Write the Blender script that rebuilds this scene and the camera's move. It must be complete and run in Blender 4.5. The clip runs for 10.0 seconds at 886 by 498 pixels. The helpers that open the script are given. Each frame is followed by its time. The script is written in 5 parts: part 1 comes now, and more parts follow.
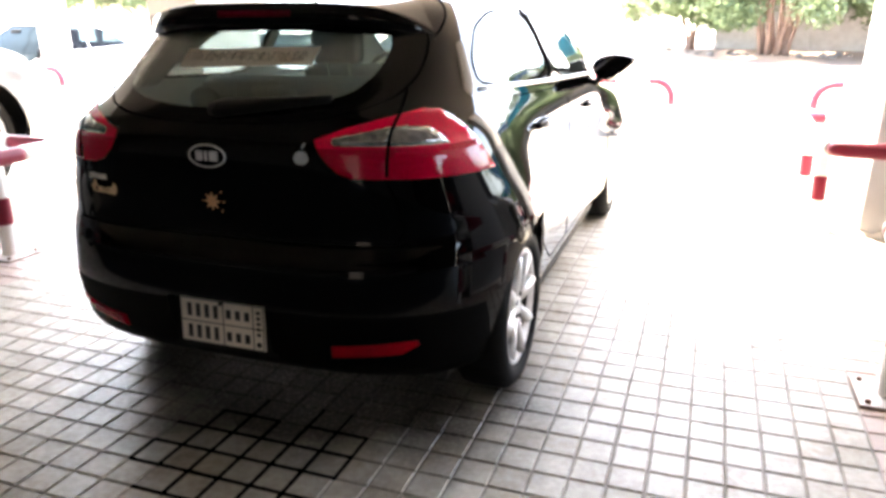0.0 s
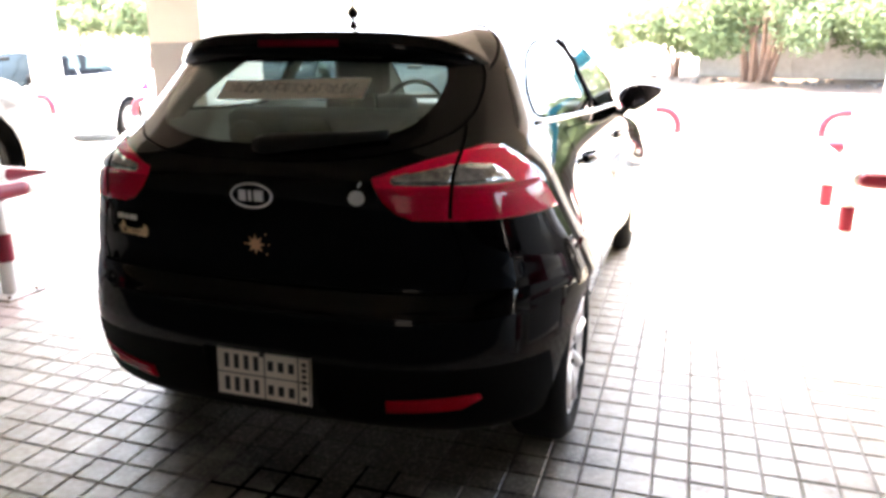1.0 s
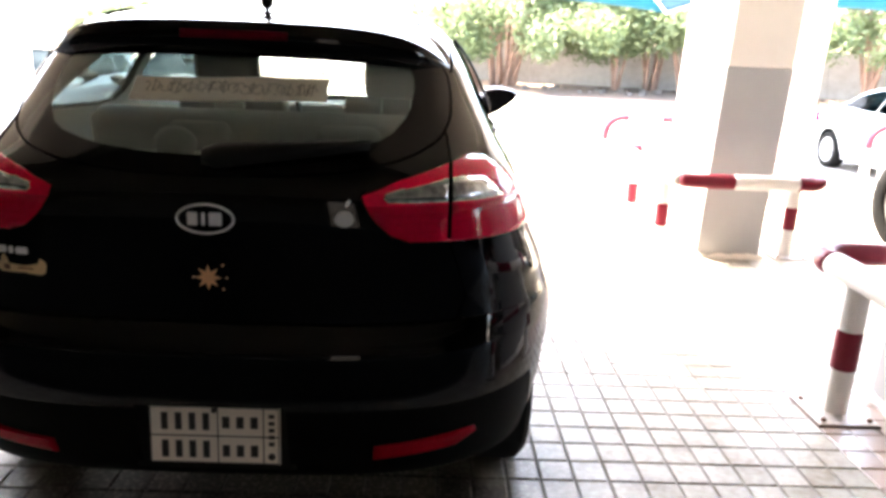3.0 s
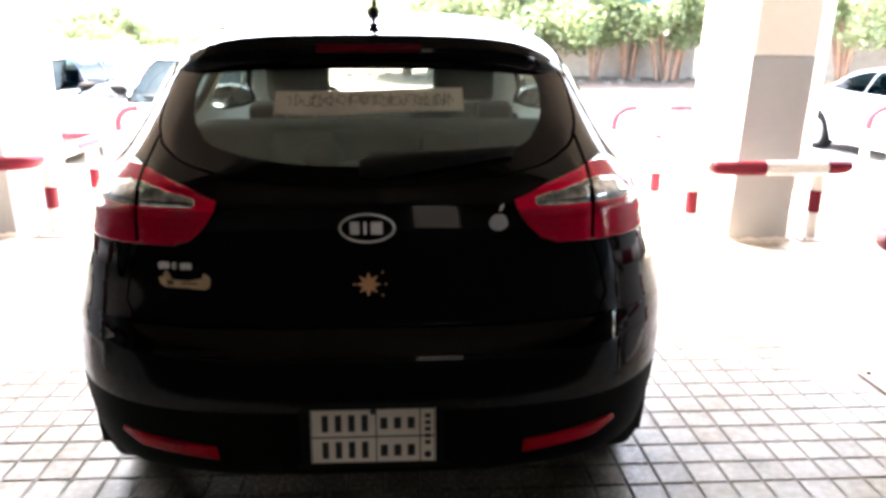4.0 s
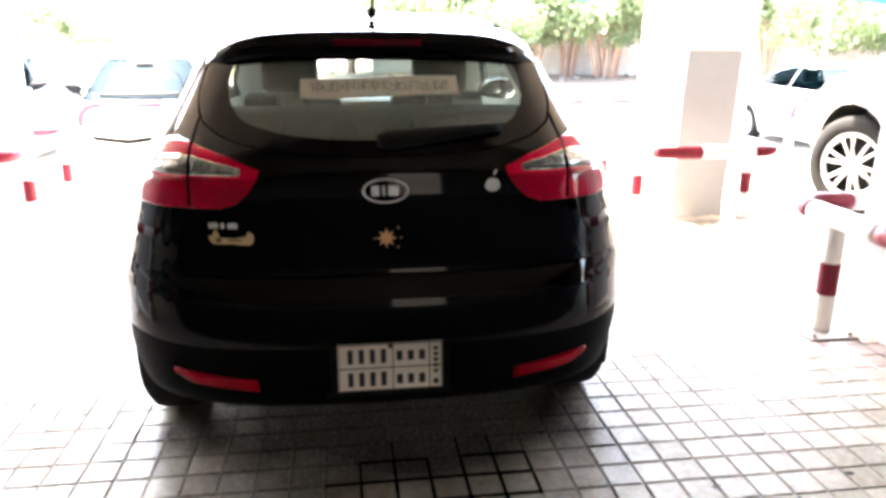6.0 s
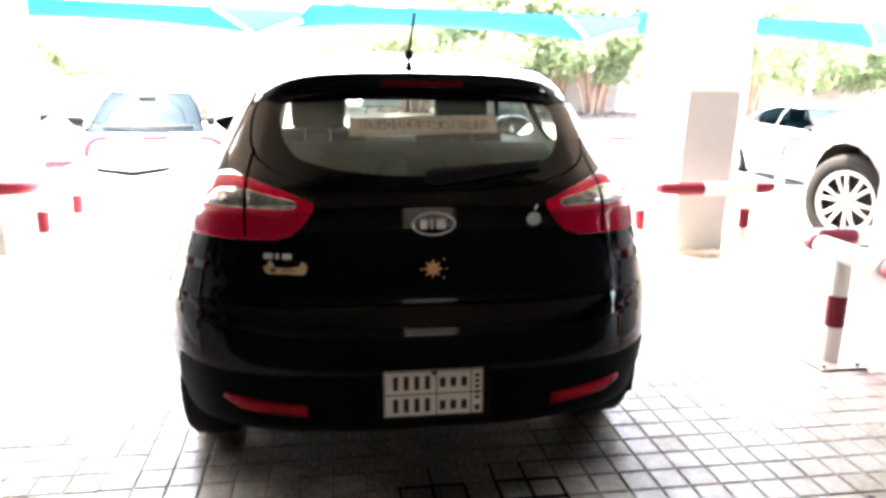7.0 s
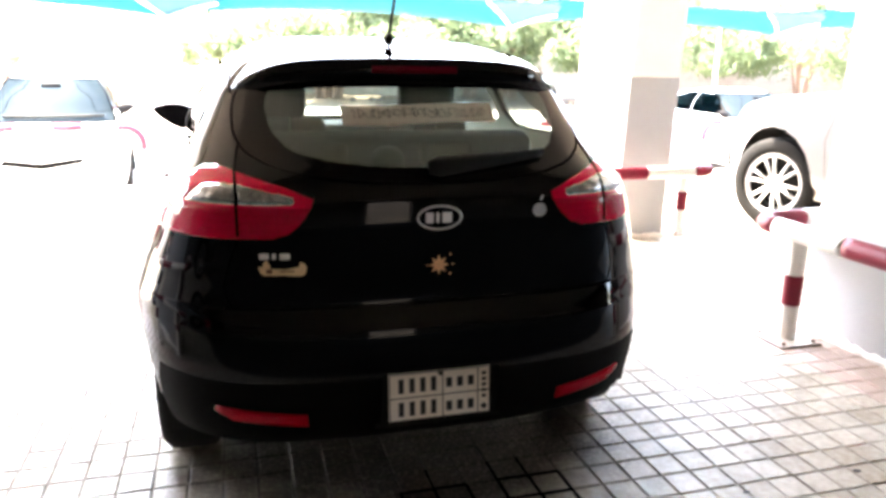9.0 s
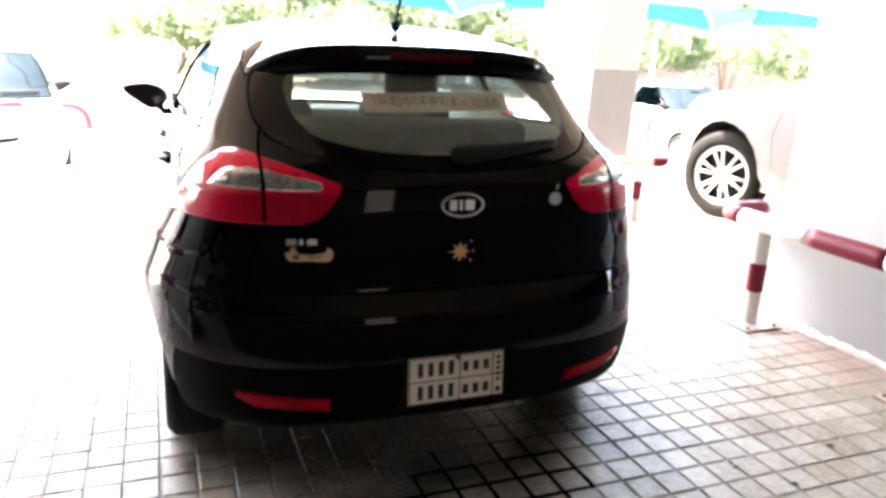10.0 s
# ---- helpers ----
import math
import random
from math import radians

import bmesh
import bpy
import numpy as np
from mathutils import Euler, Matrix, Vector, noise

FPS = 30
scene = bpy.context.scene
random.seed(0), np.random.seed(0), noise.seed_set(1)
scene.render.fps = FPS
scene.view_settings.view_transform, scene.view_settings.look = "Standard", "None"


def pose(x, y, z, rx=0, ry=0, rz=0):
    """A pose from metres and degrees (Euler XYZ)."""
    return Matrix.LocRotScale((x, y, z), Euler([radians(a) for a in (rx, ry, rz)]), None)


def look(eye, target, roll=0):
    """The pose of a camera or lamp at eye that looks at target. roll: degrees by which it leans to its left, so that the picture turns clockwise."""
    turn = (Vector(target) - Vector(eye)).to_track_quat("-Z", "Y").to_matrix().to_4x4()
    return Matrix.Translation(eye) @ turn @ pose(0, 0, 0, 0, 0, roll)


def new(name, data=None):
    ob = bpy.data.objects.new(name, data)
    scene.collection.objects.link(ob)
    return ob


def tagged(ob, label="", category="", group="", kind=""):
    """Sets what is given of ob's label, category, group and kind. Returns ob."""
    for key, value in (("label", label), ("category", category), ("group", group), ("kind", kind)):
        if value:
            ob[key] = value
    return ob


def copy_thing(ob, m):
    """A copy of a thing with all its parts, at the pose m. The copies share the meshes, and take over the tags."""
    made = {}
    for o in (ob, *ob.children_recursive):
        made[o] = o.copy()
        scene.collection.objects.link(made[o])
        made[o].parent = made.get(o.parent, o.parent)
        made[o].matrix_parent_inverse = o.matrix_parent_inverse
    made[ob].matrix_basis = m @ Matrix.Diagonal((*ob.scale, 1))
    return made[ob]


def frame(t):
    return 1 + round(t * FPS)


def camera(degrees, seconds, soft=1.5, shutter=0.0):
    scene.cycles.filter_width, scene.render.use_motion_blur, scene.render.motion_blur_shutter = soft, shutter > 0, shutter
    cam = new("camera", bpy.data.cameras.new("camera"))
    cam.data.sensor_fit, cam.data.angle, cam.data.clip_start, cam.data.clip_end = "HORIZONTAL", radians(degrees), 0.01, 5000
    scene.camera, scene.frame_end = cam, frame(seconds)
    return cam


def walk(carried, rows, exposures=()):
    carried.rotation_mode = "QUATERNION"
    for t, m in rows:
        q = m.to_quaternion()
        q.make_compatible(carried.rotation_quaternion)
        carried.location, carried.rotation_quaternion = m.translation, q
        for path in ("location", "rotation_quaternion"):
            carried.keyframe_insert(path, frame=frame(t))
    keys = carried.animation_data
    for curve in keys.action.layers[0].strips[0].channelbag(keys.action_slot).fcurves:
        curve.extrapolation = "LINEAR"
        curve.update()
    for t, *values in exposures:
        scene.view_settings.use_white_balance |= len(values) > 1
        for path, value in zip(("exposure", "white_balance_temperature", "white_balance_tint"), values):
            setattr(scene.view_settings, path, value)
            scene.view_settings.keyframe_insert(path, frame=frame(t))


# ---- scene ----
cam = camera(62.6, 10.0, soft=3.4)
PATH = [
    (0, (1.392, -1.785, 1.308), (0.743, 0.006, 0.697), -0.5),
    (0.5, (1.276, -1.819, 1.301), (0.648, -0.025, 0.679), 1.0),
    (1, (1.126, -1.702, 1.317), (0.515, 0.122, 0.772), -0.4),
    (1.5, (0.971, -1.61, 1.311), (0.504, 0.257, 0.766), 2.8),
    (2, (0.77, -1.647, 1.312), (0.441, 0.257, 0.799), 1.9),
    (3.5, (0.318, -1.592, 1.32), (0.467, 0.325, 0.77), 2.6),
    (4, (0.083, -1.659, 1.34), (0.193, 0.26, 0.788), 0.3),
    (4.5, (0.017, -1.717, 1.327), (0.312, 0.168, 0.726), 3.3),
    (5, (0.017, -1.817, 1.328), (0.236, 0.082, 0.738), -0.6),
    (5.5, (-0.001, -1.947, 1.303), (0.265, -0.07, 0.667), 0.8),
    (6, (-0.113, -2.031, 1.329), (0.147, -0.127, 0.775), 0.2),
    (7.5, (-0.357, -2.11, 1.348), (-0.04, -0.19, 0.887), 1.1),
    (8, (-0.405, -2.108, 1.345), (-0.137, -0.182, 0.879), 1.4),
    (8.5, (-0.479, -2.026, 1.336), (-0.132, -0.114, 0.863), -0.5),
    (9, (-0.551, -1.944, 1.343), (-0.013, -0.083, 0.845), 0.9),
    (9.5, (-0.701, -1.922, 1.348), (-0.023, -0.101, 0.873), 1.4),
    (10, (-0.814, -1.896, 1.347), (-0.098, -0.106, 0.818), 2.8),
]
walk(cam, [(t, look(eye, target, roll)) for t, eye, target, roll in PATH],
     exposures=[(0, 5.36, 7300, 12), (3.8, 5.36, 7300, 12), (4.7, 6.03, 7300, 12), (5.5, 6.12, 7300, 12), (6.4, 6.16, 7300, 12), (7.4, 5.96, 7300, 12), (10.0, 5.92, 7300, 12)])

# ---- world, sun, exposure ----
SUN_EL, SUN_AZ = 66.0, -35.0      # degrees; azimuth from +y, negative towards -x
world = bpy.data.worlds.new("world")
scene.world = world
world.use_nodes = True
wn, wl = world.node_tree.nodes, world.node_tree.links
wn.clear()
sky = wn.new("ShaderNodeTexSky")
sky.sky_type, sky.sun_disc = "NISHITA", False
sky.sun_elevation, sky.sun_rotation = radians(SUN_EL), radians(SUN_AZ)
sky.dust_density, sky.air_density = 4.0, 1.0
bg = wn.new("ShaderNodeBackground")
bg.inputs["Strength"].default_value = 0.15
wo = wn.new("ShaderNodeOutputWorld")
wl.new(sky.outputs[0], bg.inputs[0])
wl.new(bg.outputs[0], wo.inputs[0])
sun_data = bpy.data.lights.new("sun", "SUN")
sun_data.energy, sun_data.angle, sun_data.color = 2.0, radians(0.6), (1.0, 0.95, 0.88)
sun = new("sun", sun_data)
_d = Vector((math.sin(radians(SUN_AZ)) * math.cos(radians(SUN_EL)), math.cos(radians(SUN_AZ)) * math.cos(radians(SUN_EL)), math.sin(radians(SUN_EL))))
sun.matrix_world = look(_d * 40, (0, 0, 0))

# ---- materials ----
def material(name, colour, rough=0.5, metal=0.0, coat=0.0, spec=0.5, vary=0.0, scale=20.0, bump=0.0, bump_scale=120.0, tint=None, big=1.5, per_object=0.0, spread=0.4, in_place=False):
    """Principled surface with colour variation at two scales and a fine relief."""
    m = bpy.data.materials.new(name)
    m.use_nodes = True
    n, l = m.node_tree.nodes, m.node_tree.links
    p = n["Principled BSDF"]
    p.inputs["Base Color"].default_value = (*colour, 1)
    p.inputs["Roughness"].default_value = rough
    p.inputs["Metallic"].default_value = metal
    p.inputs["Coat Weight"].default_value = coat
    p.inputs["Coat Roughness"].default_value = 0.03
    p.inputs["Specular IOR Level"].default_value = spec
    tc = n.new("ShaderNodeTexCoord")
    if vary or per_object:
        fine, broad = n.new("ShaderNodeTexNoise"), n.new("ShaderNodeTexNoise")
        fine.inputs["Scale"].default_value, broad.inputs["Scale"].default_value = scale, big
        fine.inputs["Detail"].default_value = 5
        where = n.new("ShaderNodeNewGeometry").outputs["Position"] if in_place else tc.outputs["Object"]
        for q in (fine, broad):
            l.new(where, q.inputs["Vector"])
        add = n.new("ShaderNodeMath")
        add.operation = "ADD"
        l.new(fine.outputs["Fac"], add.inputs[0])
        l.new(broad.outputs["Fac"], add.inputs[1])
        last = add
        if per_object:
            info = n.new("ShaderNodeObjectInfo")
            mul = n.new("ShaderNodeMath")
            mul.operation, mul.inputs[1].default_value = "MULTIPLY_ADD", per_object
            geo, both = n.new("ShaderNodeNewGeometry"), n.new("ShaderNodeMath")
            both.operation = "ADD"
            l.new(info.outputs["Random"], both.inputs[0])
            l.new(geo.outputs["Random Per Island"], both.inputs[1])
            l.new(both.outputs[0], mul.inputs[0])
            l.new(add.outputs[0], mul.inputs[2])
            last = mul
        ramp = n.new("ShaderNodeMapRange")
        ramp.inputs["From Min"].default_value, ramp.inputs["From Max"].default_value = 1 - spread, 1 + spread + per_object * 1.6
        l.new(last.outputs[0], ramp.inputs["Value"])
        mix = n.new("ShaderNodeMix")
        mix.data_type = "RGBA"
        other = tint or tuple(c * (1 - vary) for c in colour)
        mix.inputs[6].default_value, mix.inputs[7].default_value = (*other, 1), (*colour, 1)
        l.new(ramp.outputs[0], mix.inputs[0])
        l.new(mix.outputs[2], p.inputs["Base Color"])
    if bump:
        rel, bn = n.new("ShaderNodeTexNoise"), n.new("ShaderNodeBump")
        rel.inputs["Scale"].default_value = bump_scale
        bn.inputs["Strength"].default_value, bn.inputs["Distance"].default_value = bump, 0.01
        l.new(tc.outputs["Object"], rel.inputs["Vector"])
        l.new(rel.outputs["Fac"], bn.inputs["Height"])
        l.new(bn.outputs[0], p.inputs["Normal"])
    return m


def pane_glass(name, tint, gloss=1.45, veil=0.0, veil_colour=(0.5, 0.52, 0.45), sheen=1.0, shine_tint=(1, 1, 1)):
    m = bpy.data.materials.new(name)
    m.use_nodes = True
    n, l = m.node_tree.nodes, m.node_tree.links
    n.remove(n["Principled BSDF"])
    clear, shine, mix, fres = n.new("ShaderNodeBsdfTransparent"), n.new("ShaderNodeBsdfGlossy"), n.new("ShaderNodeMixShader"), n.new("ShaderNodeLayerWeight")
    clear.inputs[0].default_value = (*tint, 1)
    shine.inputs["Roughness"].default_value = 0.02
    shine.inputs[0].default_value = (*shine_tint, 1)
    f0 = ((gloss - 1) / (gloss + 1)) ** 2
    fres.inputs["Blend"].default_value = 0.5
    power, scaled = n.new("ShaderNodeMath"), n.new("ShaderNodeMath")
    power.operation, power.inputs[1].default_value = "POWER", 5.0
    scaled.operation, scaled.inputs[1].default_value, scaled.inputs[2].default_value = "MULTIPLY_ADD", (1 - f0) * sheen, f0 * sheen
    l.new(fres.outputs["Facing"], power.inputs[0])
    l.new(power.outputs[0], scaled.inputs[0])
    l.new(scaled.outputs[0], mix.inputs[0])
    l.new(clear.outputs[0], mix.inputs[1])
    l.new(shine.outputs[0], mix.inputs[2])
    last = mix
    # A flat film colour stands for glow reflected in the pane, and for dust.
    if veil:
        film, grain, over, share = n.new("ShaderNodeBsdfDiffuse"), n.new("ShaderNodeTexNoise"), n.new("ShaderNodeMixShader"), n.new("ShaderNodeMapRange")
        film.inputs[0].default_value = (*veil_colour, 1)
        grain.inputs["Scale"].default_value, grain.inputs["Detail"].default_value = 6.0, 4
        share.inputs["To Min"].default_value, share.inputs["To Max"].default_value = veil * 0.9, veil * 1.1
        tc = n.new("ShaderNodeTexCoord")
        l.new(tc.outputs["Object"], grain.inputs["Vector"])
        l.new(grain.outputs["Fac"], share.inputs["Value"])
        l.new(share.outputs[0], over.inputs[0])
        l.new(mix.outputs[0], over.inputs[1])
        l.new(film.outputs[0], over.inputs[2])
        last = over
    l.new(last.outputs[0], n["Material Output"].inputs[0])
    return m


def leaf_material(name, colour, tint):
    """Leaves that let part of the light through."""
    m = material(name, colour, 0.6, vary=0.5, scale=1.6, big=0.5, tint=tint)
    n, l = m.node_tree.nodes, m.node_tree.links
    p, thru, mix = n["Principled BSDF"], n.new("ShaderNodeBsdfTranslucent"), n.new("ShaderNodeMixShader")
    l.new(p.inputs["Base Color"].links[0].from_socket, thru.inputs[0])
    mix.inputs[0].default_value = 0.45
    l.new(p.outputs[0], mix.inputs[1])
    l.new(thru.outputs[0], mix.inputs[2])
    l.new(mix.outputs[0], n["Material Output"].inputs[0])
    return m


M_BLACK = material("black_paint", (0.0005, 0.0005, 0.0007), 0.04, spec=0.21, vary=0.4, scale=60, big=3)
M_FRIT = material("black_glass_border", (0.0012, 0.0011, 0.001), 0.08, spec=0.20, vary=0.3, scale=60, big=3)
M_WHITE = material("white_paint", (0.66, 0.66, 0.65), 0.3, coat=0.8, vary=0.04, scale=8)
M_BLUEGREY = material("blue_grey_paint", (0.10, 0.12, 0.145), 0.35, coat=0.3, vary=0.06, scale=8)
M_SILVER = material("silver_paint", (0.09, 0.089, 0.096), 0.3, coat=0.8, vary=0.06, scale=8)
M_TRIM = material("black_plastic", (0.004, 0.004, 0.004), 0.55, spec=0.14, vary=0.3, bump=0.15, bump_scale=300)
M_VALANCE = material("matt_black_bumper", (0.0015, 0.0015, 0.0015), 0.6, spec=0.03, vary=0.3, bump=0.1, bump_scale=300)
M_CABIN = material("cabin_grey", (0.07, 0.068, 0.065), 0.8, vary=0.25, bump=0.2, bump_scale=200)
M_SEAT = material("seat_fabric", (0.016, 0.017, 0.017), 0.9, vary=0.3, bump=0.3, bump_scale=350)
M_RUBBER = material("tyre_rubber", (0.008, 0.008, 0.008), 0.8, spec=0.12, vary=0.4, scale=15, bump=0.2)
M_ALLOY = material("alloy", (0.52, 0.52, 0.53), 0.35, metal=0.4, vary=0.15, scale=10)
M_ALLOY_BRIGHT = material("bright_alloy", (0.72, 0.71, 0.70), 0.35, metal=0.3, vary=0.12, scale=10)
M_MIRROR = material("dark_mirror", (0.07, 0.065, 0.07), 0.06, metal=1.0, vary=0.1)
M_CHROME = material("chrome", (0.75, 0.75, 0.76), 0.1, metal=1.0, vary=0.05)
M_RED = material("red_lens", (0.82, 0.0014, 0.046), 0.12, spec=0.3, vary=0.35, scale=90, big=9)
M_RED_LOW = material("deep_red_lens", (0.50, 0.0008, 0.030), 0.10, spec=0.3, vary=0.35, scale=90, big=9)
M_RED_DARK = material("dark_red_lens", (0.3, 0.0006, 0.010), 0.2, spec=0.1, vary=0.3, scale=90, big=9)
M_BRAKE = material("unlit_brake_lens", (0.12, 0.0006, 0.010), 0.2, spec=0.12, vary=0.3, scale=90, big=9)
M_CLEARLENS = material("clear_lens", (0.60, 0.60, 0.60), 0.14, metal=0.8, coat=0.6, vary=0.85, scale=60, big=34, bump=0.2, bump_scale=45)
# The greenish film paints in the ceiling's reflected glow along with dust.
M_GLASS = pane_glass("tinted_glass", (0.64, 0.75, 0.68), 1.52, 0.32, (0.43, 0.50, 0.43))
M_SIDEGLASS = pane_glass("side_glass", (0.58, 0.64, 0.64), 1.5)
M_GAP = material("dark_gap", (0.0008, 0.0008, 0.0008), 0.9, spec=0.0, vary=0.2)
M_LINING = material("cabin_lining", (0.42, 0.41, 0.38), 0.9, vary=0.12, scale=30, bump=0.1, bump_scale=300)
# Bluish film and tinted shine paint the sky's reflection into these windscreens.
M_CLEAR = pane_glass("clear_glass", (0.020, 0.030, 0.036), 1.45, 0.30, (0.030, 0.043, 0.052), sheen=0.08, shine_tint=(0.55, 0.78, 1.0))
M_CLEARER = pane_glass("windscreen_glass", (0.8, 0.86, 0.86))
M_DARKGLASS = pane_glass("dark_side_glass", (0.10, 0.15, 0.20), 1.6, sheen=0.16)
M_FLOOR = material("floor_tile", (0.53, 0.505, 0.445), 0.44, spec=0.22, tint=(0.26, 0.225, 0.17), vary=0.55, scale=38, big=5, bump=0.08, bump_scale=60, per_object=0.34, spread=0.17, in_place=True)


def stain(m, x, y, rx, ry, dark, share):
    """Under-car shade and oily dirt put into a floor colour, with a ragged edge and pale worn flecks."""
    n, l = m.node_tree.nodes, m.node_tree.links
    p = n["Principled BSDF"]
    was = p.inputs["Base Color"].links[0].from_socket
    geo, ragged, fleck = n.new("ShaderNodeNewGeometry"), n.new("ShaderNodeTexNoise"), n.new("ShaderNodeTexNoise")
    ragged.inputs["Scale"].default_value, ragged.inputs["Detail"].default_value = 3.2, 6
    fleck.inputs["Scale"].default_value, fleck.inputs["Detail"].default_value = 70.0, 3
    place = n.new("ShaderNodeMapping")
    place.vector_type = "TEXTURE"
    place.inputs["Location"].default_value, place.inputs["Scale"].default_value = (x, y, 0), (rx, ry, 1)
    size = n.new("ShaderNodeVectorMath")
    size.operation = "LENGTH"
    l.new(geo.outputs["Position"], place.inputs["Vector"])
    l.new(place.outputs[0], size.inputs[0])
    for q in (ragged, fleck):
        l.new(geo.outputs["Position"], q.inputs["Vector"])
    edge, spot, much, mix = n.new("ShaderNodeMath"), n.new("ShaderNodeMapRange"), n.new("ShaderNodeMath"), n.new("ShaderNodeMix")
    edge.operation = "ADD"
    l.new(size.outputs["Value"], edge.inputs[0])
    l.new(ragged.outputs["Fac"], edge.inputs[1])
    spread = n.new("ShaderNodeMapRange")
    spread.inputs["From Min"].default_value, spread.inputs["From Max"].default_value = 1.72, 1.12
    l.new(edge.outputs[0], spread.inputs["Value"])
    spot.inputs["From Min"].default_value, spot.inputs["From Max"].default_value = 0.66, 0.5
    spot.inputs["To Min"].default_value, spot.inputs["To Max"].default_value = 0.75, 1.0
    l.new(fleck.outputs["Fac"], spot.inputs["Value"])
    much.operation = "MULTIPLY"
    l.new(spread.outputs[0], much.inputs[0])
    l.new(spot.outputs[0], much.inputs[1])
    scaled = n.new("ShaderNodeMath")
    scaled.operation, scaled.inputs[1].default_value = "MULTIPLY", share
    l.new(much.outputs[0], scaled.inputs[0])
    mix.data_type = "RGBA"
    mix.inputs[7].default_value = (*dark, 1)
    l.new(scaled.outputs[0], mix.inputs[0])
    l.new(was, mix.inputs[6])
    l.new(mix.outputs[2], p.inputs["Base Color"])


M_FLOOR_RED = material("brown_tile", (0.42, 0.325, 0.275), 0.35, vary=0.25, scale=18, big=2, bump=0.1, bump_scale=60, per_object=0.5, in_place=True)
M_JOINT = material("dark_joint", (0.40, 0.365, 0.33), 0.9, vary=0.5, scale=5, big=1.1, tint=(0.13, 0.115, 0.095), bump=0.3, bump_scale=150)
# Darkens tile and joint colours under the hatchback's rear: shade there plus oily dirt.
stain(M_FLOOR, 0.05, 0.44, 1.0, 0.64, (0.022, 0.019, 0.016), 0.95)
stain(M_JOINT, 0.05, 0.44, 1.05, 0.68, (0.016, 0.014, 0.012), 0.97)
M_COL_LOW = material("grey_wall_paint", (0.375, 0.376, 0.376), 0.6, vary=0.08, scale=9, big=1.3, bump=0.08, bump_scale=90)
M_COL_UP = material("cream_wall_paint", (0.78, 0.73, 0.67), 0.65, vary=0.08, scale=9, big=1.3, bump=0.08, bump_scale=90)
M_UNSEEN_WALL = material("unseen_wall_dark", (0.035, 0.031, 0.028), 0.7, vary=0.12, scale=6, big=0.7, bump=0.1)
M_CEIL = material("ceiling_paint", (0.25, 0.225, 0.20), 0.8, vary=0.1, scale=5, big=0.6)
M_PIPE_W = material("white_pipe_paint", (0.74, 0.71, 0.67), 0.4, vary=0.1, scale=25, big=5, bump=0.05)
M_PIPE_R = material("maroon_pipe_paint", (0.19, 0.009, 0.026), 0.45, spec=0.25, vary=0.2, scale=25, big=5, bump=0.05)
# Paler copy of the maroon; the outdoor haze over the hoops is in its colour.
M_PIPE_HAZED = material("hazed_red_pipe_paint", (0.24, 0.020, 0.042), 0.5, spec=0.25, vary=0.3, scale=25, big=5, bump=0.05)
M_STEEL = material("worn_steel", (0.58, 0.53, 0.48), 0.5, metal=0.2, vary=0.35, scale=30, big=8)
M_RUST = material("rusty_edge", (0.18, 0.085, 0.05), 0.8, vary=0.5, scale=40, big=8)
M_CAP = material("grey_mirror_cap", (0.006, 0.006, 0.0065), 0.6, spec=0.06, vary=0.15)
M_GRILLE = material("grille_black", (0.003, 0.003, 0.003), 0.9, spec=0.0, vary=0.2)
M_GRILLE_BAR = material("grille_bar_grey", (0.012, 0.012, 0.012), 0.7, spec=0.05, vary=0.2)
M_LOT = material("lot_paving", (0.46, 0.42, 0.38), 0.85, vary=0.15, scale=3, big=0.2, bump=0.1)
M_DIRT = material("dry_soil", (0.17, 0.12, 0.09), 0.95, vary=0.35, scale=5, big=0.5, bump=0.5, bump_scale=20)
M_FARWALL = material("rendered_wall", (0.35, 0.335, 0.32), 0.9, vary=0.35, scale=4, big=0.4, bump=0.25, bump_scale=12)
M_BARK = material("tree_bark", (0.24, 0.155, 0.12), 0.9, vary=0.5, scale=14, big=3, bump=0.6, bump_scale=40)
M_ROCK = material("rubble_stone", (0.12, 0.10, 0.085), 0.9, vary=0.5, scale=8, bump=0.4, bump_scale=30)
M_LEAF = leaf_material("green_leaves", (0.10, 0.14, 0.065), (0.07, 0.102, 0.045))
M_LEAF2 = leaf_material("light_green_leaves", (0.14, 0.18, 0.095), (0.10, 0.136, 0.065))
M_BLUE = material("blue_shade_cloth", (0.006, 0.085, 0.125), 0.85, spec=0.1, vary=0.12, scale=6, big=0.5, bump=0.05)
# Second tone of the same cloth, coloured for the light on the end panel.
M_BLUE_END = material("blue_cloth_end_light", (0.035, 0.09, 0.19), 0.85, spec=0.1, vary=0.12, scale=6, big=0.5, bump=0.05)
M_PLATE = material("plate_white", (0.84, 0.78, 0.70), 0.5, vary=0.12, scale=30, big=12)
M_SCRIPT = material("brown_script_ink", (0.24, 0.17, 0.12), 0.7, vary=0.2)
M_INK = material("black_ink", (0.015, 0.014, 0.013), 0.6, vary=0.2)
M_PAPER = material("paper_strip", (0.93, 0.83, 0.73), 0.7, spec=0.2, vary=0.08, scale=40, big=8)
sheet = M_PAPER.node_tree      # thin paper lets light through
glow, thin = sheet.nodes.new("ShaderNodeBsdfTranslucent"), sheet.nodes.new("ShaderNodeMixShader")
glow.inputs[0].default_value, thin.inputs[0].default_value = (0.95, 0.87, 0.78, 1), 0.55
sheet.links.new(sheet.nodes["Principled BSDF"].outputs[0], thin.inputs[1])
sheet.links.new(glow.outputs[0], thin.inputs[2])
sheet.links.new(thin.outputs[0], sheet.nodes["Material Output"].inputs[0])
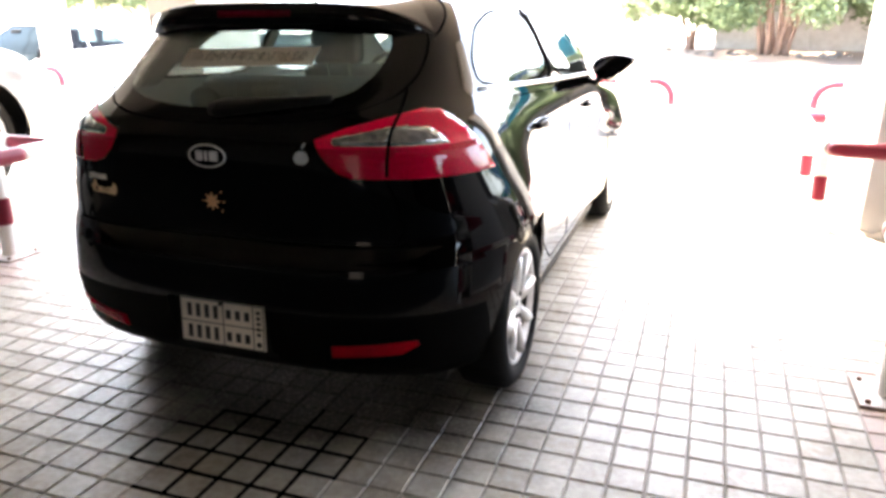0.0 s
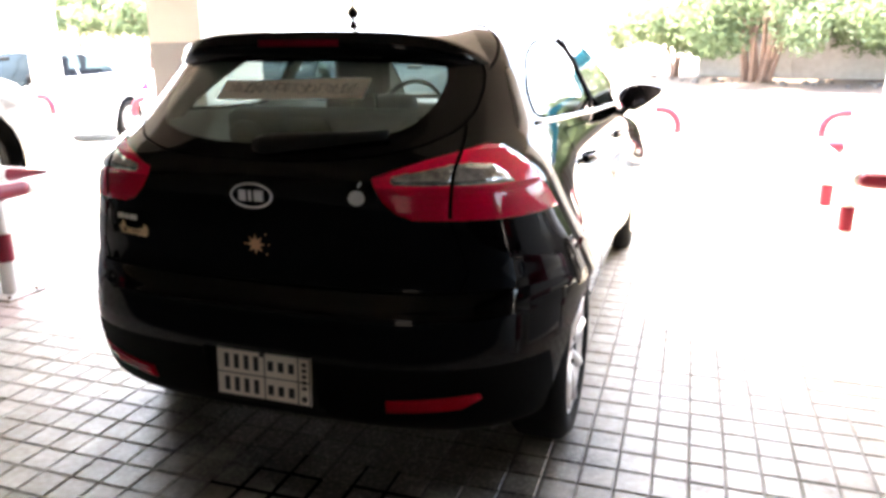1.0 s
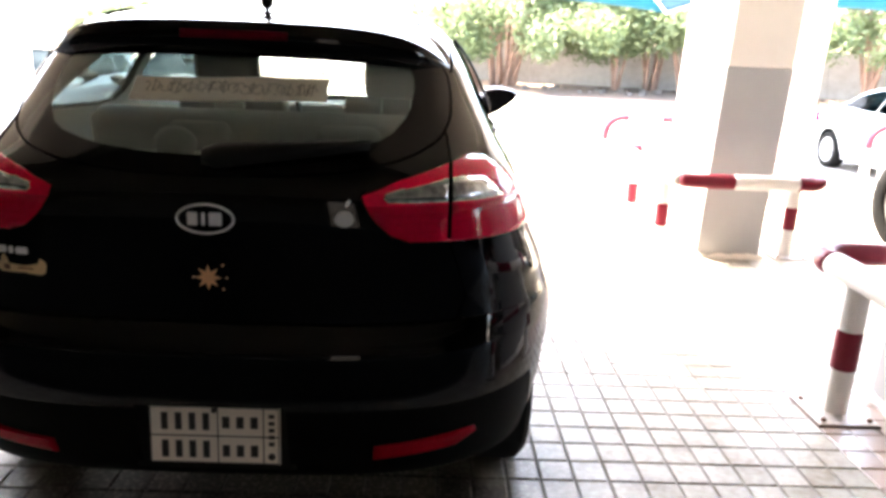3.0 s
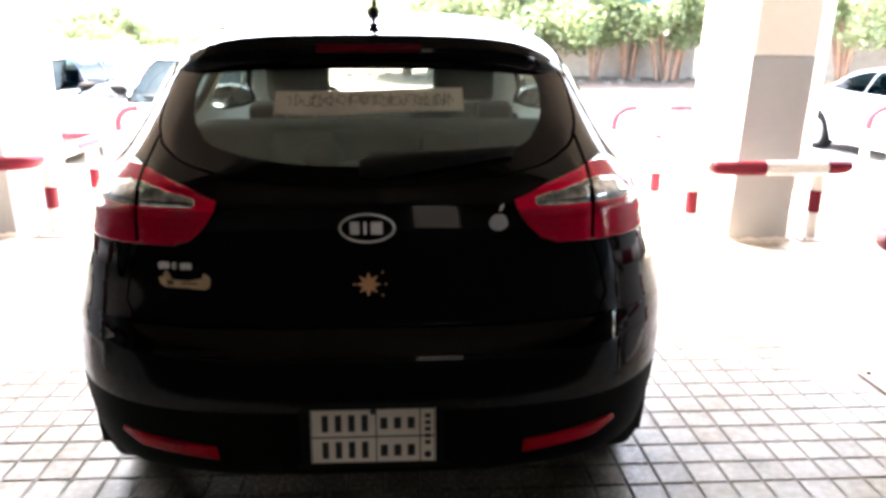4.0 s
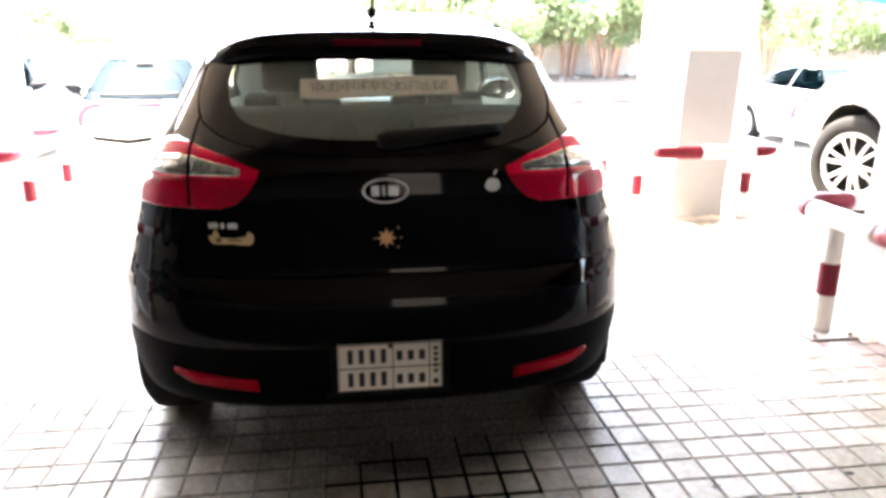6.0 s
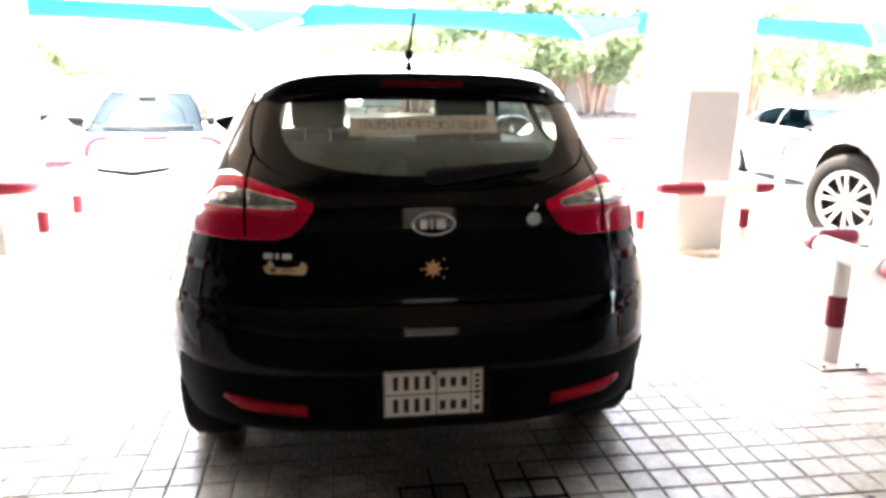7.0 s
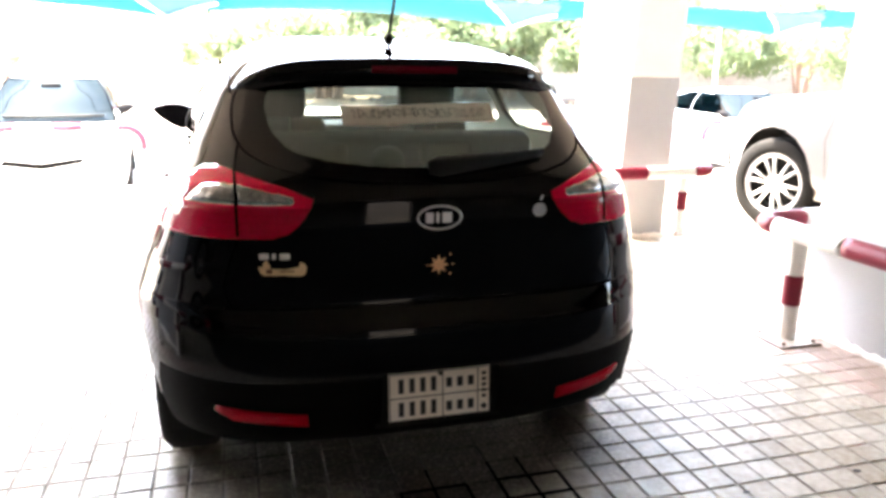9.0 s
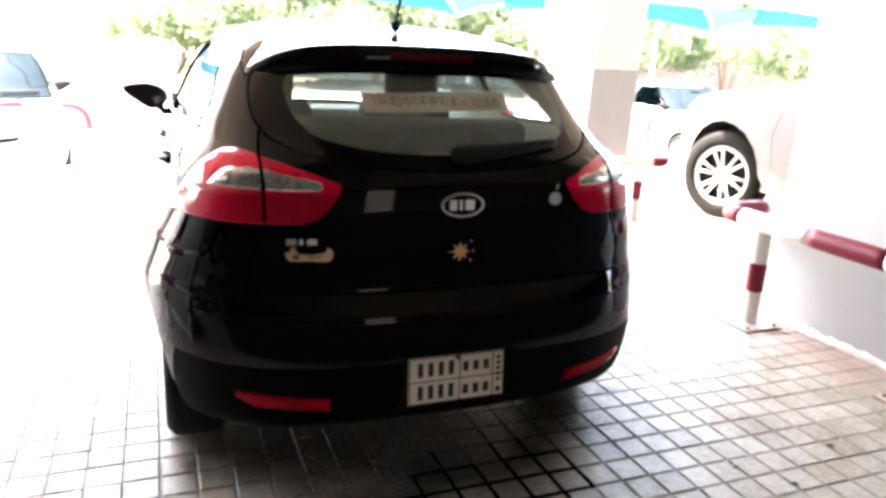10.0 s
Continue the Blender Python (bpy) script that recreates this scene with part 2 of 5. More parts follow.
M_BRASSY = material("tan_sticker", (0.78, 0.58, 0.33), 0.5, vary=0.2, scale=60, big=15)
M_ORANGE = material("orange_sticker", (0.82, 0.45, 0.22), 0.5, vary=0.15, scale=60, big=15)
M_GREYST = material("pale_grey_sticker", (0.48, 0.50, 0.50), 0.4, vary=0.1, scale=60, big=15)

# ---- mesh helpers ----
def link_mesh(name, bm, mat, smooth=False):
    me = bpy.data.meshes.new(name)
    bm.to_mesh(me)
    bm.free()
    if smooth:
        me.polygons.foreach_set("use_smooth", [True] * len(me.polygons))
    for q in (mat if isinstance(mat, (list, tuple)) else [mat]):
        me.materials.append(q)
    return new(name, me)


def part(name, bm, mat, parent, label="", smooth=False):
    ob = link_mesh(name, bm, mat, smooth)
    ob.parent = parent
    if label:
        tagged(ob, label)
    return ob


def thing(name, label, category, group="", kind="", m=None):
    ob = new(name)
    ob.empty_display_size = 0.1
    tagged(ob, label, category, group, kind)
    if m is not None:
        ob.matrix_basis = m
    return ob


def box(bm, x0, x1, y0, y1, z0, z1, bevel=0.0, seg=2):
    r = bmesh.ops.create_cube(bm, size=1.0, matrix=Matrix.LocRotScale(((x0 + x1) / 2, (y0 + y1) / 2, (z0 + z1) / 2), None, (x1 - x0, y1 - y0, z1 - z0)))
    if bevel:
        es = list({e for v in r["verts"] for e in v.link_edges})
        bmesh.ops.bevel(bm, geom=es, offset=bevel, segments=seg, affect="EDGES", profile=0.6)
    return bm


def boxed(*a, **k):
    return box(bmesh.new(), *a, **k)


def tube(bm, pts, r, sides=14, caps=True, closed=False):
    """A round bar along points; r is one radius or one for each point."""
    pts = [Vector(p) for p in pts]
    n = len(pts)
    rs = [float(q) for q in r] if isinstance(r, (list, tuple)) else [float(r)] * n
    rings, up = [], None
    for i, p in enumerate(pts):
        a = pts[(i - 1) % n] if (i or closed) else p
        b = pts[(i + 1) % n] if (i < n - 1 or closed) else p
        d = (b - a).normalized()
        if up is None:
            up = d.orthogonal().normalized()
        up = (up - d * up.dot(d)).normalized()
        side = d.cross(up)
        rings.append([bm.verts.new(p + rs[i] * (math.cos(t) * up + math.sin(t) * side)) for t in [2 * math.pi * k / sides for k in range(sides)]])
    for i in range(n if closed else n - 1):
        A, B = rings[i], rings[(i + 1) % n]
        for k in range(sides):
            bm.faces.new((A[k], A[(k + 1) % sides], B[(k + 1) % sides], B[k]))
    if caps and not closed:
        bm.faces.new(rings[0][::-1])
        bm.faces.new(rings[-1])
    return bm


def lathe(bm, prof, axis="x", sides=40, centre=(0, 0, 0)):
    """Turns (along, radius) pairs about an axis through centre."""
    c = Vector(centre)
    rings = []
    for a, r in prof:
        ring = []
        for k in range(sides):
            t = 2 * math.pi * k / sides
            u, v = r * math.cos(t), r * math.sin(t)
            ring.append(bm.verts.new(c + (Vector((a, u, v)) if axis == "x" else Vector((u, v, a)) if axis == "z" else Vector((u, a, v)))))
        rings.append(ring)
    for A, B in zip(rings, rings[1:]):
        for k in range(sides):
            bm.faces.new((A[k], A[(k + 1) % sides], B[(k + 1) % sides], B[k]))
    return bm


def curve_through(pairs, xs):
    """A monotone cubic through (x, y) pairs."""
    X, Y = np.array(pairs, float).T
    h, d = np.diff(X), np.diff(Y) / np.diff(X)
    m = np.zeros(len(X))
    m[0], m[-1] = d[0], d[-1]
    for i in range(1, len(X) - 1):
        m[i] = 0 if d[i - 1] * d[i] <= 0 else 3 * (h[i - 1] + h[i]) / ((2 * h[i] + h[i - 1]) / d[i - 1] + (h[i] + 2 * h[i - 1]) / d[i])
    xs = np.clip(np.asarray(xs, float), X[0], X[-1])
    k = np.clip(np.searchsorted(X, xs) - 1, 0, len(h) - 1)
    t = (xs - X[k]) / h[k]
    return (2 * t**3 - 3 * t**2 + 1) * Y[k] + (t**3 - 2 * t**2 + t) * h[k] * m[k] + (-2 * t**3 + 3 * t**2) * Y[k + 1] + (t**3 - t**2) * h[k] * m[k + 1]


# ---- car bodies: plan outlines stacked in height ----
def car_shell(spec):
    """A closed body: for every height an outline from the rear middle round the side to the front middle, mirrored."""
    z0, zt = spec["rear"][0][0], spec["rear"][-1][0]
    zb = zt - 0.11
    zs = np.r_[np.linspace(z0, zb, spec.get("levels", 58)), zt - 0.11 * (1 - np.linspace(0, 1, 17)[1:]) ** 2]
    zs = np.unique(np.r_[zs, spec.get("creases", ())])
    yr, yf, w = (curve_through(spec[k], zs) for k in ("rear", "front", "width"))
    R, n = curve_through(spec["corner"], zs), curve_through(spec["square"], zs)
    Rf = curve_through(spec["nose"], zs)
    NR, NS, NF = 26, spec.get("side_points", 46), 16
    shift, reach = spec.get("flare_y", (0.02, 0.32))
    bm, rows = bmesh.new(), []
    for i, z in enumerate(zs):
        half = []
        span = yf[i] - yr[i]
        r1, r2 = min(R[i], span * 0.45), min(Rf[i], span * 0.45)
        for a in np.linspace(0, 1, NR) ** 0.9:
            t = a * math.pi / 2
            half.append((w[i] * math.sin(t) ** (2 / n[i]) if t > 0 else 0.0, yr[i] + r1 * (1 - max(math.cos(t), 0) ** (2 / n[i]))))
        for a in np.linspace(0, 1, NS + 2)[1:-1]:
            half.append((w[i], yr[i] + r1 + a * (span - r1 - r2)))
        for a in np.linspace(1, 0, NF) ** 0.9:
            t = a * math.pi / 2
            half.append((w[i] * math.sin(t) ** (2 / 2.6) if t > 0 else 0.0, yf[i] - r2 * (1 - max(math.cos(t), 0) ** (2 / 2.6))))
        out = []
        for x, y in half:
            g = 0.0
            for yw in spec["hubs"]:
                g += spec["flare"] * math.exp(-(((y - yw - shift) / reach) ** 2)) * math.exp(-(((z - spec["flare_z"]) / (0.25 if z > spec["flare_z"] else 0.35)) ** 2))
            mid = (y - spec["length"] / 2) / (spec["length"] / 2)
            g -= 0.02 * max(0.0, abs(mid)) ** 3
            ahead = min(1.0, max(0.0, (y - 0.55) / 0.9)) * min(1.0, max(0.0, (z - 1.0) / 0.1))
            x *= 1 + spec.get("tuck", 0.0) * ahead * ahead * (3 - 2 * ahead)      # a cabin that narrows to the rear
            out.append((x + g * min(1.0, (x / max(w[i], 0.01)) ** 4), y, z))
        rows.append(out)
    grid = []
    for out in rows:
        right = [bm.verts.new(p) for p in out]
        left = [bm.verts.new((-p[0], p[1], p[2])) for p in out[1:-1]]
        grid.append(right + left[::-1])
    for A, B in zip(grid, grid[1:]):
        for k in range(len(A)):
            j = (k + 1) % len(A)
            bm.faces.new((A[k], A[j], B[j], B[k]))
    bm.faces.new(grid[-1])
    bmesh.ops.triangulate(bm, faces=[f for f in bm.faces if len(f.verts) > 4])
    bmesh.ops.recalc_face_normals(bm, faces=bm.faces[:])
    return bm


class Skin:
    """The uncut body: gives normals and places to the pieces cut from it."""
    def __init__(self, bm):
        from mathutils.bvhtree import BVHTree
        bm.normal_update()
        bm.verts.index_update()
        self.co = [v.co.copy() for v in bm.verts]
        self.no = [v.normal.copy() for v in bm.verts]
        self.polys = [[v.index for v in f.verts] for f in bm.faces]
        self.tree = BVHTree.FromPolygons(self.co, self.polys)

    def normal(self, p):
        from mathutils.interpolate import poly_3d_calc
        hit, no, i, _ = self.tree.find_nearest(p)
        ws = poly_3d_calc([self.co[k] for k in self.polys[i]], hit)
        return sum((self.no[k] * w for k, w in zip(self.polys[i], ws)), Vector()).normalized()

    def drop(self, origin, way):
        """Where a ray meets the body, and the normal there."""
        hit, no, i, _ = self.tree.ray_cast(Vector(origin), Vector(way))
        return hit, (self.normal(hit) if hit else None)


def cut_out(bm, poly, axes, keep, planes=()):
    """Cuts a convex outline, given in two axes, into the faces for which keep(centre) holds; returns the inside as its own mesh."""
    u, v = axes
    area = sum(a[0] * b[1] - b[0] * a[1] for a, b in zip(poly, poly[1:] + poly[:1]))
    pts = poly if area > 0 else poly[::-1]
    lo, hi = [min(p[k] for p in pts) for k in (0, 1)], [max(p[k] for p in pts) for k in (0, 1)]

    def near(f):
        c = [w.co for w in f.verts]
        return all(max(q[a] for q in c) > lo[k] - 0.01 and min(q[a] for q in c) < hi[k] + 0.01 for k, a in enumerate(axes)) and keep(f.calc_center_median())

    sides = []
    for a, b in zip(pts, pts[1:] + pts[:1]):
        co, no = Vector((0, 0, 0)), Vector((0, 0, 0))
        co[u], co[v] = a
        no[u], no[v] = b[1] - a[1], a[0] - b[0]
        sides.append((co, no.normalized()))
    sides += [(Vector(c), Vector(n).normalized()) for c, n in planes]
    for co, no in sides:
        fs = [f for f in bm.faces if near(f)]
        fs = [f for f in fs if min((w.co - co).dot(no) for w in f.verts) < 0 < max((w.co - co).dot(no) for w in f.verts)]
        geom = list({q for f in fs for q in (*f.verts, *f.edges)}) + fs
        if geom:
            bmesh.ops.bisect_plane(bm, geom=geom, dist=1e-5, plane_co=co, plane_no=no)
    inside = [f for f in bm.faces if near(f) and all((f.calc_center_median() - co).dot(no) < 0 for co, no in sides)]
    out, made = bmesh.new(), {}
    for f in inside:
        for w in f.verts:
            if w not in made:
                made[w] = out.verts.new(w.co)
        out.faces.new([made[w] for w in f.verts])
    bmesh.ops.delete(bm, geom=inside, context="FACES")
    return out


def skin_part(name, bm, mat, parent, skin, label="", thick=0.0, offset=-1.0):
    bmesh.ops.triangulate(bm, faces=[f for f in bm.faces if len(f.verts) > 4])
    nos = [skin.normal(v.co) for v in bm.verts]
    ob = part(name, bm, mat, parent, label, smooth=True)
    if nos:
        ob.data.normals_split_custom_set_from_vertices(nos)
    if thick:
        s = ob.modifiers.new("thickness", "SOLIDIFY")
        s.thickness, s.offset = thick, offset
    return ob


def wheel(parent, x, y, r, width, spokes, side, rim_share=0.68, mat_rim=None, twin=True):
    """Tyre and rim; side is +1 or -1 for the way the face looks."""
    hub = new("wheel")
    hub.parent = parent
    hub.location = (x, y, r)
    rr = r * rim_share
    prof = [(-width / 2 + 0.01, rr), (-width / 2, rr + 0.02), (-width / 2, r - 0.03), (-width / 2 + 0.025, r - 0.004), (-width * 0.2, r), (width * 0.2, r), (width / 2 - 0.025, r - 0.004), (width / 2, r - 0.03), (width / 2 + 0.004, rr + 0.04), (width / 2, rr + 0.015), (width / 2 - 0.015, rr)]
    part("tyre", lathe(bmesh.new(), [(a * side, q) for a, q in prof], sides=56), M_RUBBER, hub, smooth=True)
    rim = bmesh.new()
    f = width / 2 - 0.012
    barrel = bmesh.new()
    lathe(barrel, [(-f * side, rr - 0.02), (-f * side * 0.6, rr - 0.034), (f * side * 0.7, rr - 0.036), (f * side * 0.85, rr - 0.022)], sides=48)
    part("rim_barrel", barrel, M_TRIM, hub, smooth=True)
    lathe(rim, [(f * side * 0.8, rr - 0.03), (f * side * 0.85, rr - 0.022), (f * side, rr - 0.012), (f * side, rr + 0.004), ((f - 0.012) * side, rr + 0.008)], sides=48)
    lathe(rim, [((f - 0.03) * side, 0.075), ((f - 0.012) * side, 0.07), ((f - 0.008) * side, 0.03), ((f - 0.008) * side, 0.001)], sides=24)
    for k in range(spokes):
        for off in ((-0.2, 0.2) if twin else (0.0,)):
            t = 2 * math.pi * (k + 0.25) / spokes
            a, b = t + off * 0.9, t + off * 1.0
            A, B = Vector(((f - 0.03) * side, 0.05 * math.cos(a), 0.05 * math.sin(a))), Vector(((f - 0.012) * side, (rr - 0.015) * math.cos(b), (rr - 0.015) * math.sin(b)))
            tube(rim, [A, (A + B) / 2 + Vector((0.008 * side, 0, 0)), B], [0.015, 0.012, 0.015] if twin else [0.026, 0.02, 0.024], sides=8)
    part("rim", rim, mat_rim or M_ALLOY, hub, "silver alloy rim", smooth=True)
    back = bmesh.new()
    lathe(back, [(-0.03 * side, rr - 0.04), (-0.03 * side, 0.001)], sides=32)
    part("brake_disc", back, M_TRIM, hub, "dark brake disc")
    for k in range(5):
        t = 2 * math.pi * k / 5
        nut = bmesh.new()
        bmesh.ops.create_cone(nut, cap_ends=True, segments=6, radius1=0.009, radius2=0.009, depth=0.02, matrix=Matrix.Translation(((f - 0.012) * side, 0.045 * math.cos(t), 0.045 * math.sin(t))) @ Matrix.Rotation(math.pi / 2, 4, "Y"))
        part("wheel_nut", nut, M_TRIM, hub)
    return hub


def arch_outline(y, z, r, n=22):
    return [(y + r * math.cos(t), z + r * math.sin(t)) for t in [2 * math.pi * k / n for k in range(n)]]


def seam(car, skin, line, axis, name="panel_gap", r=0.0035, mat=None):
    """A dark joint laid along the skin; line holds (u, v) pairs looked at along an axis from the sign's side."""
    pts = []
    for u, v in line:
        origin, way = ((u, -3, v), (0, 1, 0)) if axis == "rear" else ((u, 9, v), (0, -1, 0)) if axis == "front" else ((axis * 3, u, v), (-axis, 0, 0))
        hit, no = skin.drop(origin, way)
        if hit:
            pts.append(hit - no * 0.0015)
    if len(pts) > 1:
        part(name, tube(bmesh.new(), pts, r, sides=6), mat or M_GAP, car, smooth=True)


def seat(parent, x, y, z, rest=True, width=0.46):
    s = new("seat")
    s.parent = parent
    s.location = (x, y, z)
    part("cushion", boxed(-width / 2, width / 2, -0.1, 0.42, 0.0, 0.16, 0.04, 3), M_SEAT, s, smooth=True)
    b = boxed(-width / 2, width / 2, -0.06, 0.06, 0.1, 0.66, 0.045, 3)
    bmesh.ops.rotate(b, verts=b.verts[:], cent=(0, -0.05, 0.1), matrix=Matrix.Rotation(radians(14), 3, "X"))
    part("backrest", b, M_SEAT, s, smooth=True)
    if rest:
        h = boxed(-0.13, 0.13, -0.27, -0.17, 0.665, 0.86, 0.04, 3)
        part("headrest", h, M_SEAT, s, smooth=True)
        p = bmesh.new()
        for q in (-0.06, 0.06):
            tube(p, [(q, -0.2, 0.6), (q, -0.22, 0.7)], 0.007, sides=8)
        part("headrest_post", p, M_CHROME, s)
    return s


def car_cabin(car, x, y_front, y_rear, z, dash_y, belt=1.0):
    for sx in (-1, 1):
        seat(car, sx * x, y_front, z)
    seat(car, 0, y_rear, z, rest=False, width=1.2)
    for sx in (-1, 1):
        h = boxed(sx * 0.24 - 0.1, sx * 0.24 + 0.1, y_rear - 0.22, y_rear - 0.13, z + 0.53, z + 0.63, 0.035, 3)
        part("headrest", h, M_SEAT, car, smooth=True)
    part("dashboard", boxed(-0.64, 0.64, dash_y, dash_y + 0.4, z + 0.1, belt - 0.02, 0.06, 3), M_CABIN, car, smooth=True)
    wheel_ring = bmesh.new()
    c = Vector((-x, dash_y - 0.16, belt - 0.06))
    tube(wheel_ring, [c + Vector((0.18 * math.cos(t), 0.06 * math.sin(t), 0.17 * math.sin(t))) for t in [2 * math.pi * k / 32 for k in range(32)]], 0.014, sides=8, closed=True)
    tube(wheel_ring, [c + Vector((-0.17, 0, 0)), c + Vector((0, 0.03, -0.02)), c + Vector((0.17, 0, 0))], 0.018, sides=8)
    tube(wheel_ring, [c + Vector((0, 0.03, -0.02)), c + Vector((0, 0.3, -0.06))], 0.025, sides=8)
    part("steering_wheel", wheel_ring, M_TRIM, car, smooth=True)
    part("rear_view_mirror", boxed(-0.11, 0.11, dash_y - 0.05, dash_y - 0.02, belt + 0.26, belt + 0.32, 0.012), M_TRIM, car, smooth=True)


def side_mirror(car, sx, x, y, z, mat, size=1.0):
    m = bmesh.new()
    bmesh.ops.create_uvsphere(m, u_segments=24, v_segments=14, radius=1.0, matrix=Matrix.LocRotScale((sx * (x + 0.12), y + 0.02, z + 0.03), None, (0.125 * size, 0.075 * size, 0.078 * size)))
    bmesh.ops.bisect_plane(m, geom=m.verts[:] + m.edges[:] + m.faces[:], plane_co=(0, y - 0.015, 0), plane_no=(0, -1, 0), clear_outer=True)
    g = bmesh.new()
    bmesh.ops.create_circle(g, cap_ends=True, segments=28, radius=1.0, matrix=Matrix.LocRotScale((sx * (x + 0.12), y - 0.014, z + 0.03), Euler((radians(90), 0, 0)), (0.112 * size, 0.066 * size, 1)))
    for q in (m, g):      # the housing narrows towards its outer end
        for v in q.verts:
            u = max(0.0, (abs(v.co.x) - x - 0.10) / (0.145 * size))
            v.co.z += 0.10 * u * size * 0.4 - (v.co.z - z - 0.03) * 0.42 * u
    body = part("door_mirror", m, mat, car, smooth=True)
    part("mirror_glass", g, M_MIRROR, body, "reflective mirror glass")
    part("mirror_arm", tube(bmesh.new(), [(sx * (x - 0.04), y + 0.03, z - 0.09), (sx * (x + 0.02), y + 0.025, z - 0.06), (sx * (x + 0.07), y + 0.02, z - 0.01)], [0.026, 0.022, 0.024], sides=10), M_TRIM, body, smooth=True)


def rounded(poly, times=2):
    """Cuts the corners of an outline off again and again."""
    for _ in range(times):
        out = []
        for a, b in zip(poly, poly[1:] + poly[:1]):
            out += [(a[0] * 0.82 + b[0] * 0.18, a[1] * 0.82 + b[1] * 0.18), (a[0] * 0.18 + b[0] * 0.82, a[1] * 0.18 + b[1] * 0.82)]
        poly = out
    return poly


def mirrored(poly):
    return [(-a, b) for a, b in poly]

# ---- setting: building floor, columns, ceiling, back walls, parking lot ----
FLOOR_END, LOT_Z = 6.45, -0.4
SLAB_Z, SLAB_END = 3.1, 4.05

tagged(link_mesh("ground", boxed(-400, 400, -300, 500, LOT_Z - 0.3, LOT_Z), M_LOT), "pale sun-bleached paving of the open parking lot", "ground", kind="structure")
TILE_EDGE = -1.05      # tiles end here; behind, an unseen dark floor added to dim the car's reflections
M_UNSEEN_FLOOR = material("unseen_floor_dark", (0.045, 0.044, 0.043), 0.9, spec=0.2, vary=0.35, scale=30, big=1.2, bump=0.4, bump_scale=180)
tagged(link_mesh("unseen_dark_floor", boxed(-12, 12, -7.4, TILE_EDGE, LOT_Z + 0.002, -0.004), M_UNSEEN_FLOOR), "unseen dark rough floor added behind the tiles to dim the car's reflections", "floor", kind="structure")
tagged(link_mesh("floor_base", boxed(-12, 12, TILE_EDGE, FLOOR_END, LOT_Z + 0.002, -0.0045), M_JOINT), "dark grimy mortar bed under the floor tiles", "floor", kind="structure")
tagged(link_mesh("ceiling", boxed(-12, 8.2, -7.4, SLAB_END, SLAB_Z, SLAB_Z + 0.35), M_CEIL), "plain painted concrete soffit over the covered parking", "ceiling", kind="structure")
# Unseen beam, added to block light from the soffit above the car's rear.
tagged(link_mesh("unseen_shade_beam", boxed(-11.79, 8.2, 0.3, 0.94, SLAB_Z - 0.70, SLAB_Z - 0.002), M_CEIL), "unseen beam added below the soffit to darken what the rear glass mirrors", "beam", kind="structure")
# Unseen dark walls added to keep light off the floor and reflections dark.
bw = bmesh.new()
for a in ((-12, 0.45, 0, SLAB_Z), (1.45, 12, 0, SLAB_Z), (0.45, 1.45, 2.4, SLAB_Z)):
    box(bw, a[0], a[1], -7.4, -7.2, a[2], a[3])
tagged(link_mesh("unseen_wall_back", bw, M_UNSEEN_WALL), "unseen wall behind the covered parking, coloured dark for the car's reflections, with one opening", "wall", kind="structure")
# Unseen wall added to hide bright sky that the opening would mirror in the tailgate.
M_OPENING_BLOCK = material("opening_block_dark", (0.07, 0.066, 0.062), 0.9, vary=0.4, scale=3, big=0.9, bump=0.2, bump_scale=20)
tagged(link_mesh("unseen_opening_block", boxed(-4.0, 6.0, -9.9, -9.7, LOT_Z, 3.2), M_OPENING_BLOCK), "unseen dark wall added outside the back opening to dim its reflection in the car", "wall", kind="structure")
for nm, x, y1 in (("unseen_wall_west", -12, 2.2), ("unseen_wall_east", 8.0, -1.6)):
    tagged(link_mesh(nm, boxed(x, x + 0.2, -7.2, y1, 0, SLAB_Z), M_UNSEEN_WALL), "unseen dark side wall added to keep light off the parking floor", "wall", kind="structure")


def column(nm, x0, x1, y0, y1, band=1.25, top=SLAB_Z, lean=0.031):
    c = thing(nm, "square-edged concrete column painted grey below and cream above", "column", "parking columns", "structure")
    part("lower_shaft", boxed(x0, x1, y0, y1, 0.0, band, 0.012), M_COL_LOW, c, "grey painted lower part")
    part("upper_shaft", boxed(x0 + 0.002, x1 - 0.002, y0 + 0.002, y1 - 0.002, band, top, 0.012), M_COL_UP, c, "cream painted upper part")
    rough = bmesh.new()
    rnd = random.Random(int(x0 * 100 + y0 * 10))
    ridge = []
    for k in range(90):
        s = k / 90 * 2 * (x1 - x0 + y1 - y0)
        for (ax, ay), (bx, by) in zip(((x0, y0), (x1, y0), (x1, y1), (x0, y1)), ((x1, y0), (x1, y1), (x0, y1), (x0, y0))):
            ln = abs(bx - ax) + abs(by - ay)
            if s < ln:
                q = s / ln
                cx, cy = ax + (bx - ax) * q, ay + (by - ay) * q
                ridge.append((cx + rnd.uniform(-0.008, 0.008), cy + rnd.uniform(-0.008, 0.008), rnd.uniform(0.0, 0.010)))
                break
            s -= ln
    tube(rough, ridge, [rnd.uniform(0.018, 0.034) for _ in ridge], sides=9, closed=True)
    part("mortar_skirt", rough, M_COL_UP, c, "rough pale mortar along the foot", smooth=True)
    for o in c.children:      # the columns stand slightly out of plumb
        for v in o.data.vertices:
            v.co.x += lean * v.co.z
    return c


column("column", 2.32, 2.75, 0.18, 1.06)
column("column", 2.32, 2.75, 3.10, 3.97)
column("column", -3.12, -2.61, 3.42, 4.29, band=1.33, lean=0.005)
column("column", -3.12, -2.61, 0.50, 1.38, band=1.33, lean=0.005)
